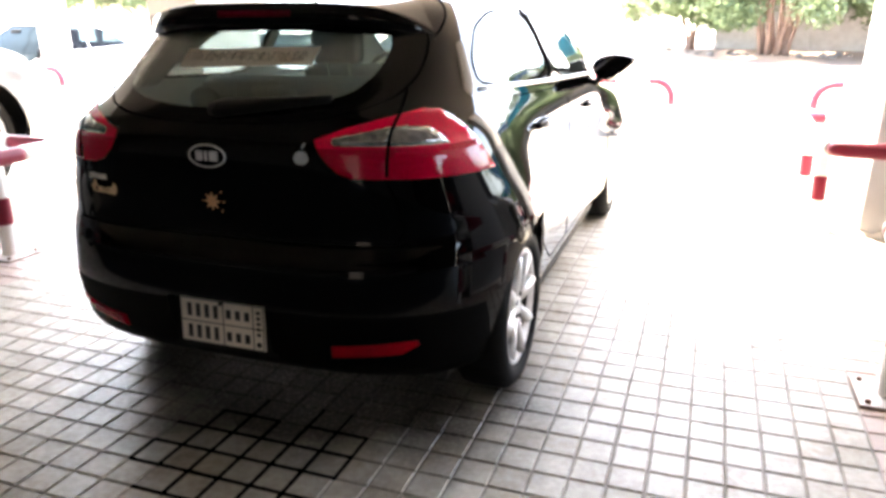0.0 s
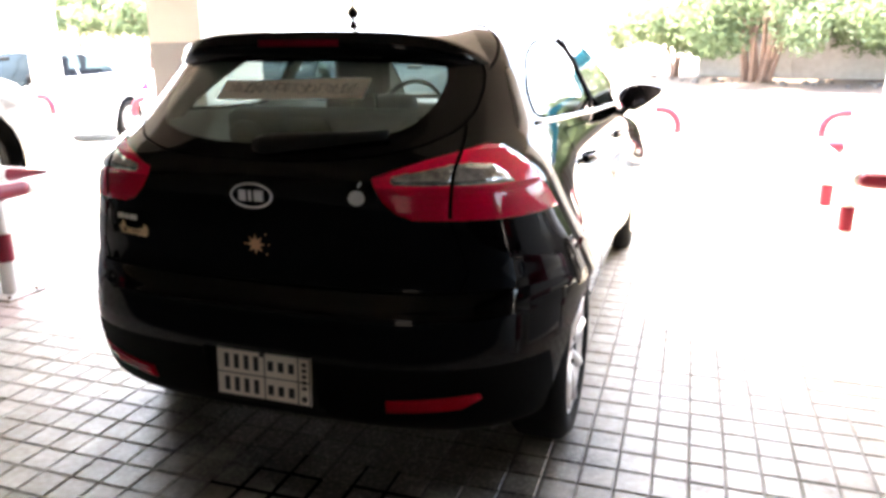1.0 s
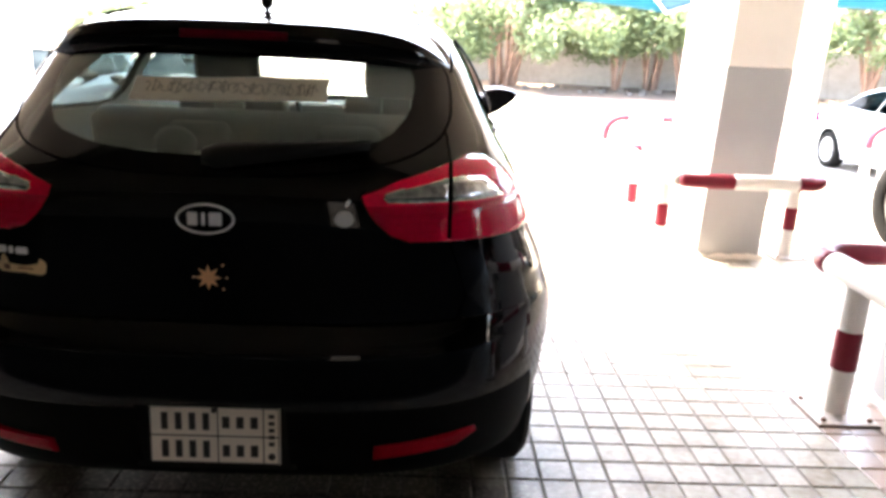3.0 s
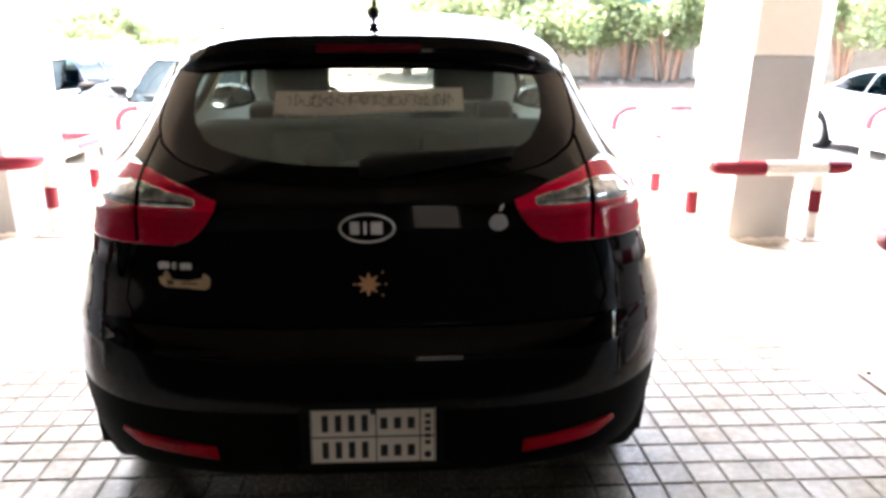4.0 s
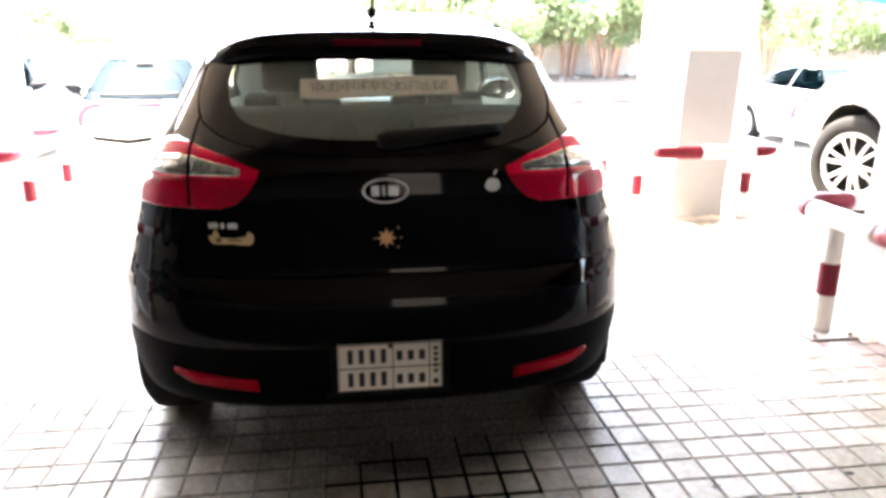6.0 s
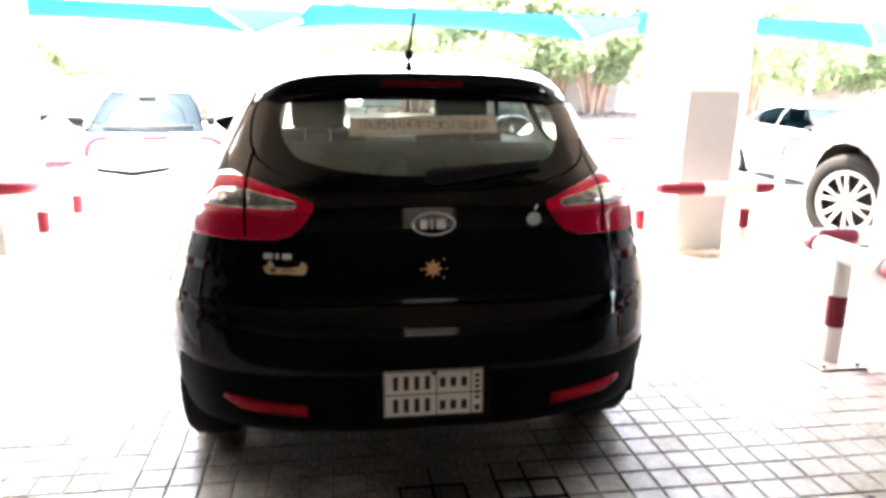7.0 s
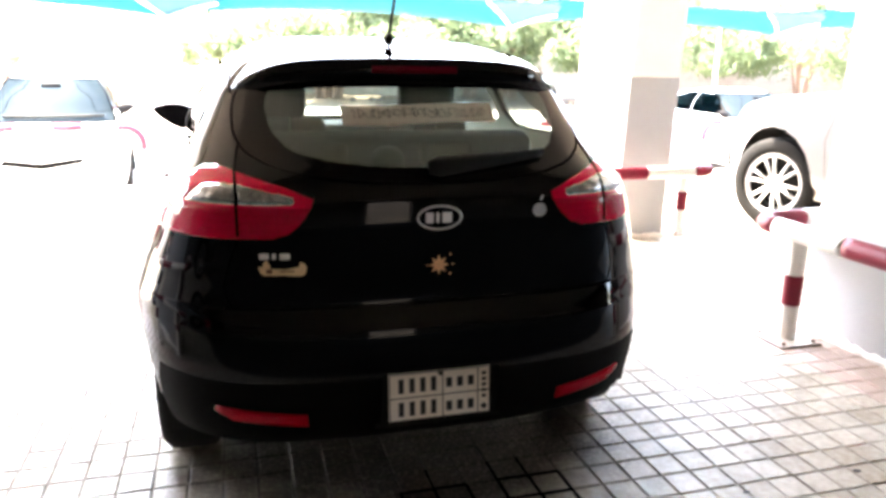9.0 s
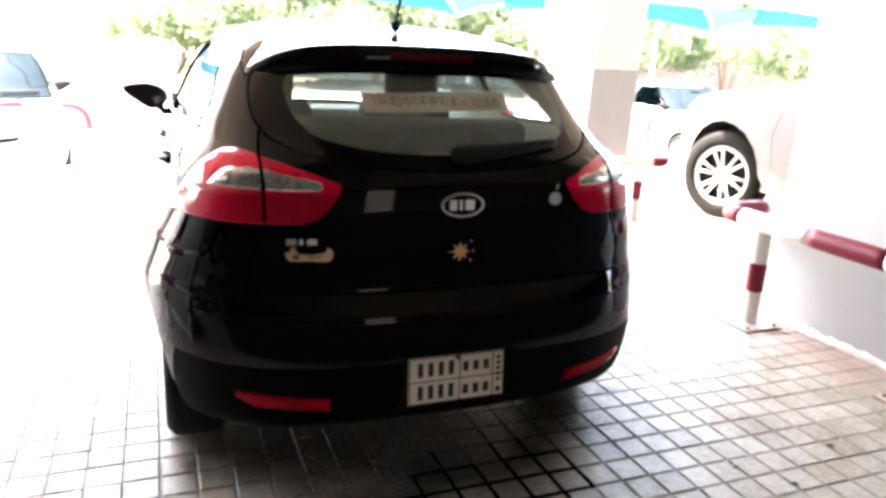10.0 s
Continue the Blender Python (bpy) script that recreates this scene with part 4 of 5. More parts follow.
    bmesh.ops.create_uvsphere(cover, u_segments=20, v_segments=12, radius=1, matrix=Matrix.LocRotScale(h + Vector((0, 0.055, -0.015)), None, (0.052, 0.035, 0.042)))
    part("wiper_motor_cover", cover, M_TRIM, car, smooth=True)
    # dark trim inside the rear pillars
    for sx in (-1, 1):
        pt, rows = bmesh.new(), []
        for y0, y1, z in ((0.47, 0.60, 1.075), (0.47, 0.66, 1.13), (0.52, 0.76, 1.19), (0.56, 0.88, 1.25), (0.60, 1.02, 1.305), (0.64, 1.10, 1.335)):
            row = []
            for y in np.linspace(y0, y1, 5):
                hh, nn = skin.drop((3 * sx, y, z), (-sx, 0, 0))
                row.append(pt.verts.new(hh - nn * 0.035))
            rows.append(row)
        for A, B in zip(rows, rows[1:]):
            for k in range(4):
                pt.faces.new((A[k], A[k + 1], B[k + 1], B[k]))
        ob = part("pillar_lining", pt, M_CABIN, car, "dark grey inner pillar trim", smooth=True)
        md = ob.modifiers.new("thickness", "SOLIDIFY")
        md.thickness = 0.012
    # mirrors, aerial, number plate, badges and stickers
    for sx in (-1, 1):
        side_mirror(car, sx, 0.74, 2.52, 0.99, M_BLACK)
    hit, no = skin.drop((0.0, 0.70, 3), (0, 0, -1))
    ae = new("aerial")
    ae.parent = car
    part("aerial_foot", lathe(bmesh.new(), [(hit.z - 0.006, 0.008), (hit.z + 0.004, 0.007)] + [(hit.z + 0.026 - 0.022 * math.cos(a), 0.021 * math.sin(a)) for a in np.linspace(0.4, 2.9, 12)], "z", 18, (hit.x, hit.y, 0)), M_TRIM, ae, smooth=True)
    part("aerial_rod", tube(bmesh.new(), [hit + Vector((0, 0, 0.035)), hit + Vector((0.018, -0.03, 0.175))], [0.0075, 0.0055], sides=8), M_TRIM, ae, smooth=True)
    plate = new("number_plate")
    plate.parent = car
    plate.location = (0.004, -0.022, 0.307)
    plate.rotation_euler = (radians(-4), 0, 0)
    part("plate_panel", boxed(-0.157, 0.157, -0.004, 0.004, 0, 0.15, 0.003), M_PLATE, plate, "white number plate panel")
    ink = bmesh.new()
    for a in ((-0.154, 0.154, 0.0715, 0.0745), (0.006, 0.009, 0.004, 0.146), (0.116, 0.119, 0.004, 0.146), (-0.155, -0.153, 0.003, 0.147), (0.153, 0.155, 0.003, 0.147), (-0.154, 0.154, 0.146, 0.148), (-0.154, 0.154, 0.002, 0.004)):
        box(ink, a[0], a[1], -0.006, -0.0035, a[2], a[3])
    part("plate_border", ink, M_INK, plate)
    for k in range(4):
        for z in (0.016, 0.088):
            x = -0.128 + k * 0.033
            part("bar", boxed(x, x + 0.016, -0.006, -0.0035, z, z + 0.044), M_INK, plate)
    for k in range(3):
        for z in (0.02, 0.094):
            x = 0.018 + k * 0.034
            part("bar", boxed(x, x + 0.018, -0.006, -0.0035, z, z + 0.03), M_INK, plate)
    for k in range(5):
        part("bar", boxed(0.13, 0.144, -0.006, -0.0035, 0.05 + k * 0.018, 0.06 + k * 0.018), M_INK, plate)
    dot = bmesh.new()
    bmesh.ops.create_cone(dot, cap_ends=True, segments=16, radius1=0.009, radius2=0.009, depth=0.003, matrix=Matrix.Translation((0.137, -0.005, 0.022)) @ Matrix.Rotation(math.pi / 2, 4, "X"))
    part("plate_screw", dot, M_INK, plate)
    dot = bmesh.new()
    bmesh.ops.create_cone(dot, cap_ends=True, segments=12, radius1=0.008, radius2=0.007, depth=0.008, matrix=Matrix.Translation((0.0, -0.006, 0.141)) @ Matrix.Rotation(math.pi / 2, 4, "X"))
    part("plate_screw", dot, M_INK, plate)

    def on_gate(x, z, out=0.002):
        h, n = skin.drop((x, -2, z), (0, 1, 0))
        return h + n * out

    badge = new("badge")
    badge.parent = car
    ring = [on_gate(0.0635 * math.cos(t), 0.915 + 0.0325 * math.sin(t), 0.006) for t in [2 * math.pi * k / 40 for k in range(40)]]
    part("badge_ring", tube(bmesh.new(), ring, 0.003, sides=8, closed=True), M_ALLOY_BRIGHT, badge, "chrome oval ring", smooth=True)
    for x0, w in ((-0.04, 0.022), (-0.009, 0.008), (0.008, 0.028)):
        p = on_gate(x0 + w / 2, 0.915, 0.006)
        part("badge_bar", boxed(x0, x0 + w, p.y - 0.003, p.y + 0.006, 0.900, 0.930, 0.002, 1), M_ALLOY_BRIGHT, badge, "plain chrome bar")
    name_badge = new("name_badge")
    name_badge.parent = car
    for x0, w in ((-0.50, 0.026), (-0.466, 0.010), (-0.446, 0.027)):
        p = on_gate(x0 + w / 2, 0.819, 0.004)
        part("badge_bar", boxed(x0, x0 + w, p.y - 0.002, p.y + 0.006, 0.811, 0.827, 0.002, 1), M_ALLOY_BRIGHT, name_badge, "plain silver bar")
    tan = [(-0.503, 0.789), (-0.499, 0.773), (-0.490, 0.765), (-0.388, 0.763), (-0.378, 0.770), (-0.374, 0.789)]
    for bump in ([(-0.492, 0.788), (-0.470, 0.788), (-0.476, 0.800), (-0.482, 0.808), (-0.489, 0.800)], [(-0.396, 0.788), (-0.375, 0.788), (-0.378, 0.797), (-0.391, 0.803)]):
        part("tan_sticker", gate_patch(skin, bump), M_BRASSY, car)
    part("tan_sticker", gate_patch(skin, tan), M_BRASSY, car, "tan boat-shaped sticker")
    for a, b, c, d in ((-0.482, -0.466, 0.771, 0.783), (-0.446, -0.408, 0.775, 0.779)):
        part("sticker_print", gate_patch(skin, [(a, c), (b, c), (b, d), (a, d)], 0.003), M_RUST, car, "small brown print, too faint to read")
    star = []
    for k in range(16):
        t, rr = 2 * math.pi * k / 16, (0.031 if k % 2 == 0 else 0.015)
        star.append((0.0 + rr * math.sin(t), 0.776 + rr * math.cos(t)))
    part("sun_sticker", gate_patch(skin, star), M_ORANGE, car, "orange eight-pointed sun sticker")
    for x, z in ((0.034, 0.806), (-0.034, 0.776), (0.034, 0.748), (0.042, 0.776)):
        dot = bmesh.new()
        bmesh.ops.create_icosphere(dot, subdivisions=1, radius=0.003, matrix=Matrix.Translation(on_gate(x, z, 0.001)))
        part("sticker_dot", dot, M_ORANGE, car)
    blob = []
    for k in range(28):
        t = 2 * math.pi * k / 28
        rr = 0.021 * (1 + 0.12 * math.cos(2 * t) * (1 if math.sin(t) < 0.2 else 0.3) - 0.10 * max(0, math.sin(t)) ** 8)
        blob.append((0.311 + rr * math.cos(t) * 0.98, 0.923 + rr * math.sin(t) * 1.05))
    part("pale_sticker", gate_patch(skin, blob), M_GREYST, car, "pale grey round sticker")
    leaf = [(0.312, 0.949), (0.318, 0.951), (0.325, 0.962), (0.322, 0.967), (0.315, 0.961)]
    part("pale_sticker", gate_patch(skin, leaf), M_GREYST, car)
    # paper strip behind the glass, with scribbled dark strokes
    strip_pts, nrow = bmesh.new(), []
    for x in np.linspace(-0.238, 0.242, 25):
        row = []
        for k in (0, 1):
            zc = 1.158 + (0.053 if k else 0.0) + (x + 0.238) * 0.004 + 0.004 * math.sin(x * 9)
            row.append(strip_pts.verts.new(on_gate(x, zc, 0.003)))
        nrow.append(row)
    for A, B in zip(nrow, nrow[1:]):
        strip_pts.faces.new((A[0], B[0], B[1], A[1]))
    ps = part("paper_strip", strip_pts, M_PAPER, car, "beige paper strip with unreadable flourishes", smooth=True)
    ink, rnd = bmesh.new(), random.Random(5)
    x = -0.205
    while x < 0.208:
        if not -0.012 < x < 0.004:
            big = rnd.random() < 0.5
            cz, a0 = 1.186 + rnd.uniform(-0.004, 0.004), rnd.uniform(0, 6.3)
            rx, rz = (rnd.uniform(0.010, 0.017), rnd.uniform(0.009, 0.014)) if big else (rnd.uniform(0.004, 0.009), rnd.uniform(0.004, 0.010))
            n, way = rnd.randint(8, 15), rnd.choice((-0.5, 0.5))
            arc = [on_gate(x + rx * math.cos(a0 + k * way) * (1 - 0.03 * k), cz + rz * math.sin(a0 + k * way) * (1 - 0.03 * k), 0.0042) for k in range(n)]
            tube(ink, arc, 0.0009, sides=5)
            if rnd.random() < 0.45:
                tube(ink, [on_gate(x, 1.175, 0.0042), on_gate(x + rnd.uniform(-0.004, 0.006), 1.202, 0.0042)], 0.0011, sides=5)
            if rnd.random() < 0.6:
                z1 = rnd.choice((1.176, 1.199))
                tube(ink, [on_gate(x + 0.003, z1, 0.0042), on_gate(x + 0.007, z1 + 0.001, 0.0042)], 0.0013, sides=5)
        x += rnd.uniform(0.012, 0.021)
    tagged(part("paper_writing", ink, M_SCRIPT, ps), kind="stuff")
    # under-body, liners, cabin
    part("under_body", boxed(-0.56, 0.56, 0.5, 3.6, 0.15, 0.34, 0.04), M_TRIM, car)
    # Unseen low tray, added to stop light passing beneath the car.
    part("unseen_under_tray", boxed(-0.76, 0.76, 1.0, 2.74, 0.14, 0.22, 0.03), M_TRIM, car)
    part("cabin_floor", boxed(-0.70, 0.70, 0.3, 3.0, 0.36, 0.42, 0.02), M_CABIN, car)
    part("parcel_shelf", boxed(-0.5, 0.5, 0.22, 0.62, 0.955, 0.975, 0.01), M_CABIN, car)
    for hub in HATCH["hubs"]:
        for sx in (-1, 1):
            lin = bmesh.new()
            lathe(lin, [(sx * 0.52, 0.345), (sx * 0.80, 0.342)], "x", 40, (0, hub, 0.315))
            lathe(lin, [(sx * 0.52, 0.345), (sx * 0.52, 0.01)], "x", 40, (0, hub, 0.315))
            bmesh.ops.bisect_plane(lin, geom=lin.verts[:] + lin.edges[:] + lin.faces[:], plane_co=(0, 0, 0.2), plane_no=(0, 0, -1), clear_outer=True)
            part("wheel_liner", lin, M_TRIM, car, smooth=True)
            wheel(car, sx * 0.735, hub, r, 0.19, 8, sx, 0.7, M_ALLOY_BRIGHT, False)
    car_cabin(car, 0.35, 1.75, 0.95, 0.42, 2.35)
    return car


def resample2(q, step=0.06):
    out = []
    for a, b in zip(q, q[1:] + q[:1]):
        n = max(1, int(math.dist(a, b) / step))
        out += [(a[0] + (b[0] - a[0]) * k / n, a[1] + (b[1] - a[1]) * k / n) for k in range(n)]
    return out + [q[0]]


def gate_patch(skin, outline, out=0.0015):
    """A thin sticker on the rear panel: a fan from the outline's middle, 1.5 mm proud."""
    bm = bmesh.new()
    cx, cz = sum(p[0] for p in outline) / len(outline), sum(p[1] for p in outline) / len(outline)

    def put(x, z):
        h, n = skin.drop((x, -2, z), (0, 1, 0))
        return bm.verts.new(h + n * out)
    c, ring = put(cx, cz), [put(x, z) for x, z in outline]
    for a, b in zip(ring, ring[1:] + ring[:1]):
        bm.faces.new((c, a, b))
    bmesh.ops.recalc_face_normals(bm, faces=bm.faces[:])
    return bm


hatchback()

# ---- the other parked cars ----
def other_car(label, spec, m, paint, win, screen, back, group="", grille=False, hub_r=0.31, spokes=7, mirror=None, track=0.78, arch=0.36, rim_share=0.66, mirror_mat=None, steer=0.0):
    car = thing("car", label, "car", group, m=m)
    bm = car_shell(spec)
    skin = Skin(bm)
    for hub in spec["hubs"]:
        for sx in (-1, 1):
            cut_out(bm, arch_outline(hub, hub_r + 0.02, arch, 20), (1, 2), lambda c, sx=sx: c.x * sx > 0.5).free()
    g = cut_out(bm, screen, (0, 2), lambda c: c.y > spec["length"] * 0.5)
    skin_part("windscreen", g, M_CLEAR, car, skin, "clear windscreen glass")
    g = cut_out(bm, back, (0, 2), lambda c: c.y < spec["length"] * 0.4)
    skin_part("rear_window", g, M_GLASS, car, skin, "tinted rear window glass")
    for sx in (-1, 1):
        for q in win:
            g = cut_out(bm, q, (1, 2), lambda c, sx=sx: c.x * sx > 0.4)
            skin_part("side_window", g, M_DARKGLASS, car, skin, "tinted side window glass")
            seam(car, skin, resample2(q), sx, "window_seal", 0.006)
    w = max(q[1] for q in spec["width"])
    L = spec["length"]
    if grille:
        for sx in (-1, 1):
            gr = [(0.0, 0.502), (0.0, 0.566), (sx * 0.41, 0.612), (sx * 0.42, 0.585), (sx * 0.38, 0.552)]
            g = cut_out(bm, gr, (0, 2), lambda c, sx=sx: c.y > L * 0.8 and c.x * sx > -0.02)
            skin_part("grille", g, M_GRILLE, car, skin, "slim dark slatted grille")
        bars = bmesh.new()
        for x in np.linspace(-0.38, 0.38, 34):
            z = 0.535 + 0.11 * abs(x)
            hit, no = skin.drop((x, L + 1, z), (0, -1, 0))
            if hit:
                tube(bars, [hit + Vector((0, 0.002, -0.027)), hit + Vector((0, 0.002, 0.027))], 0.0035, sides=6)
        part("grille_bars", bars, M_GRILLE_BAR, car)
    seam(car, skin, resample2(screen), "front", "screen_seal", 0.016)
    base = []
    for x in np.linspace(-0.6, 0.5, 14):
        hit, no = skin.drop((x, L + 3, screen[0][1] + 0.055), (0, -1, 0))
        if hit:
            base.append(hit + no * 0.025)
    if len(base) > 3:
        part("front_wiper", tube(bmesh.new(), base, 0.015, sides=6), M_TRIM, car, "black wiper along the screen's foot", smooth=True)
    for sx in (-1, 1):
        hl = [(sx * 0.48, 0.62), (sx * (w - 0.02), 0.65), (sx * (w - 0.02), 0.73), (sx * 0.52, 0.68)]
        g = cut_out(bm, hl, (0, 2), lambda c, sx=sx: c.y > L * 0.85 and c.x * sx > 0.3)
        skin_part("headlamp", g, M_CLEARLENS, car, skin, "clear headlamp", thick=0.01)
        tl = [(sx * 0.5, 0.75), (sx * (w + 0.02), 0.75), (sx * (w + 0.02), 0.92), (sx * 0.55, 0.92)]
        g = cut_out(bm, tl, (0, 2), lambda c, sx=sx: c.y < 0.5 and c.x * sx > 0.3)
        skin_part("tail_lamp", g, M_RED, car, skin, "red tail lamp", thick=0.01)
    doors = spec["doors"]
    for sx in (-1, 1):
        for q in doors:
            seam(car, skin, resample2(q), sx)
            hit, no = skin.drop((3 * sx, q[0][0] + 0.12, q[-1][1] - 0.16), (-sx, 0, 0))
            if hit:
                part("door_handle", tube(bmesh.new(), [hit, hit + no * 0.03 + Vector((0, 0.03, 0)), hit + no * 0.03 + Vector((0, 0.14, 0)), hit + Vector((0, 0.17, 0))], 0.013, sides=8), paint, car, smooth=True)
        side_mirror(car, sx, mirror[0], mirror[1], mirror[2], mirror_mat or paint, mirror[3])
    skin_part("body_shell", bm, paint, car, skin)
    z0 = spec["rear"][0][0]
    part("under_body", boxed(-w + 0.2, w - 0.2, 0.25, L - 0.25, z0 + 0.02, z0 + 0.2, 0.04), M_TRIM, car)
    for hub in spec["hubs"]:
        for sx in (-1, 1):
            lin = bmesh.new()
            lathe(lin, [(sx * (track - 0.22), arch + 0.006), (sx * (w - 0.03), arch + 0.004)], "x", 36, (0, hub, hub_r + 0.02))
            lathe(lin, [(sx * (track - 0.22), arch + 0.006), (sx * (track - 0.22), 0.01)], "x", 36, (0, hub, hub_r + 0.02))
            bmesh.ops.bisect_plane(lin, geom=lin.verts[:] + lin.edges[:] + lin.faces[:], plane_co=(0, 0, z0 + 0.02), plane_no=(0, 0, -1), clear_outer=True)
            part("wheel_liner", lin, M_TRIM, car, smooth=True)
            hubob = wheel(car, sx * track, hub, hub_r, 0.21, spokes, sx, rim_share)
            if hub == spec["hubs"][1]:
                hubob.rotation_euler = (0, 0, radians(steer))
    return car


SEDAN = dict(
    rear=[(0.2, 0.12), (0.35, 0.0), (0.6, -0.02), (0.85, 0.0), (0.95, 0.06), (1.0, 0.20), (1.03, 0.4), (1.06, 0.56), (1.15, 0.74), (1.28, 1.0), (1.36, 1.22), (1.41, 1.5), (1.44, 1.8), (1.455, 2.1)],
    front=[(0.2, 4.42), (0.35, 4.5), (0.6, 4.5), (0.70, 4.43), (0.77, 4.25), (0.83, 3.85), (0.87, 3.52), (0.90, 3.40), (1.0, 3.22), (1.15, 2.98), (1.28, 2.72), (1.36, 2.55), (1.41, 2.45), (1.44, 2.38), (1.455, 2.3)],
    width=[(0.2, 0.80), (0.4, 0.86), (0.65, 0.875), (0.85, 0.85), (0.95, 0.82), (1.0, 0.77), (1.15, 0.68), (1.28, 0.61), (1.36, 0.54), (1.41, 0.44), (1.44, 0.28), (1.455, 0.08)],
    corner=[(0.2, 0.5), (0.9, 0.55), (1.3, 0.35), (1.455, 0.2)], square=[(0.2, 3.2), (1.455, 3.0)], nose=[(0.2, 0.6), (0.8, 0.7), (1.455, 0.3)],
    hubs=(0.92, 3.56), flare=0.015, flare_z=0.5, length=4.5, levels=40, side_points=30,
    doors=[[(1.3, 0.5), (1.5, 0.3), (2.3, 0.3), (2.3, 0.96), (1.25, 0.98)], [(2.31, 0.3), (3.3, 0.3), (3.32, 0.9), (2.31, 0.96)]])
SEDAN_WIN = [[(0.92, 1.06), (1.88, 1.03), (1.88, 1.37), (1.62, 1.36), (1.2, 1.25)], [(1.91, 1.03), (3.12, 1.0), (2.75, 1.25), (2.55, 1.35), (1.91, 1.37)]]
SEDAN_SCREEN = [(0.745, 0.89), (0.63, 1.2), (0.52, 1.37), (-0.52, 1.37), (-0.63, 1.2), (-0.745, 0.89)]
SEDAN_BACK = [(0.58, 1.075), (0.48, 1.34), (-0.48, 1.34), (-0.58, 1.075)]
SUV = dict(
    rear=[(0.32, 0.10), (0.5, 0.0), (0.9, 0.0), (1.1, 0.02), (1.2, 0.08), (1.5, 0.25), (1.68, 0.38), (1.74, 0.5), (1.79, 0.8), (1.81, 1.2)],
    front=[(0.32, 4.72), (0.5, 4.82), (0.85, 4.82), (1.0, 4.72), (1.1, 4.35), (1.16, 3.6), (1.2, 3.25), (1.5, 2.8), (1.68, 2.5), (1.74, 2.35), (1.79, 2.1), (1.81, 1.9)],
    width=[(0.32, 0.88), (0.55, 0.945), (0.9, 0.95), (1.08, 0.93), (1.2, 0.87), (1.5, 0.76), (1.68, 0.68), (1.74, 0.6), (1.79, 0.4), (1.81, 0.1)],
    corner=[(0.32, 0.5), (1.2, 0.5), (1.81, 0.3)], square=[(0.32, 3.6), (1.81, 3.2)], nose=[(0.32, 0.7), (1.0, 0.85), (1.81, 0.4)],
    hubs=(0.95, 3.85), flare=0.025, flare_z=0.75, length=4.82, levels=40, side_points=30,
    doors=[[(1.45, 0.75), (1.6, 0.42), (2.27, 0.42), (2.27, 1.15), (1.4, 1.17)], [(2.28, 0.42), (3.25, 0.42), (3.3, 0.8), (3.2, 1.1), (2.28, 1.15)]])
SUV_WIN = [[(0.75, 1.25), (1.38, 1.25), (1.38, 1.62), (0.9, 1.62)], [(1.43, 1.24), (2.25, 1.23), (2.25, 1.66), (1.43, 1.66)], [(2.30, 1.23), (3.05, 1.21), (2.7, 1.5), (2.5, 1.66), (2.30, 1.66)]]
SUV_SCREEN = [(0.74, 1.2), (0.62, 1.64), (-0.62, 1.64), (-0.74, 1.2)]
SUV_BACK = [(0.62, 1.22), (0.55, 1.62), (-0.55, 1.62), (-0.62, 1.22)]

c1 = other_car("white saloon car with a slim dark grille facing the building", SEDAN, pose(-3.04, 11.33, LOT_Z, 0, 0, 186) @ Matrix.Diagonal((1, 1, 1.06, 1)), M_WHITE, SEDAN_WIN, SEDAN_SCREEN, SEDAN_BACK, "cars in the open lot", grille=True, mirror=(0.75, 3.0, 1.0, 0.9), mirror_mat=M_CAP)
car_cabin(c1, 0.36, 2.1, 1.35, 0.45, 2.75, 1.0)
c2 = other_car("blue-grey off-roader with black mirrors in the open lot", SUV, pose(-5.3, 11.7, LOT_Z, 0, 0, 180) @ Matrix.Diagonal((1, 1, 0.87, 1)), M_BLUEGREY, SUV_WIN, SUV_SCREEN, SUV_BACK, "cars in the open lot", hub_r=0.385, spokes=6, mirror=(0.92, 2.75, 1.22, 1.0), track=0.845, arch=0.46, rim_share=0.66, mirror_mat=M_CAP)
car_cabin(c2, 0.42, 1.95, 1.1, 0.62, 2.6, 1.2)
c3 = copy_thing(c1, pose(7.95, 11.3, LOT_Z, 0, 0, 180))
c3.scale = (1, 1, 0.95)
tagged(c3, "white saloon car under the blue shade canopy")
c4 = other_car("pale silver off-roader with large alloy wheels under the building", SUV, pose(4.75, -0.66, 0), M_SILVER, SUV_WIN, SUV_SCREEN, SUV_BACK, "cars under the building", hub_r=0.385, spokes=6, mirror=(0.92, 2.75, 1.22, 1.15), track=0.845, arch=0.46, rim_share=0.66, steer=18)
car_cabin(c4, 0.42, 1.95, 1.1, 0.62, 2.6, 1.2)
mk = bmesh.new()
bmesh.ops.create_uvsphere(mk, u_segments=16, v_segments=8, radius=1, matrix=Matrix.LocRotScale((-0.945, 3.32, 0.98), None, (0.012, 0.045, 0.02)))
part("side_marker", mk, M_CLEARLENS, c4, "small clear side marker lamp", smooth=True)
c5 = copy_thing(c4, pose(-4.98, -1.4, 0))
tagged(c5, "white off-roader with large alloy wheels beside a column")
c6 = copy_thing(c1, pose(-9.77, 10.6, LOT_Z, 0, 0, 180) @ Matrix.Diagonal((1, 1, 1.1, 1)))
tagged(c6, "white saloon car parked behind a slim white column")

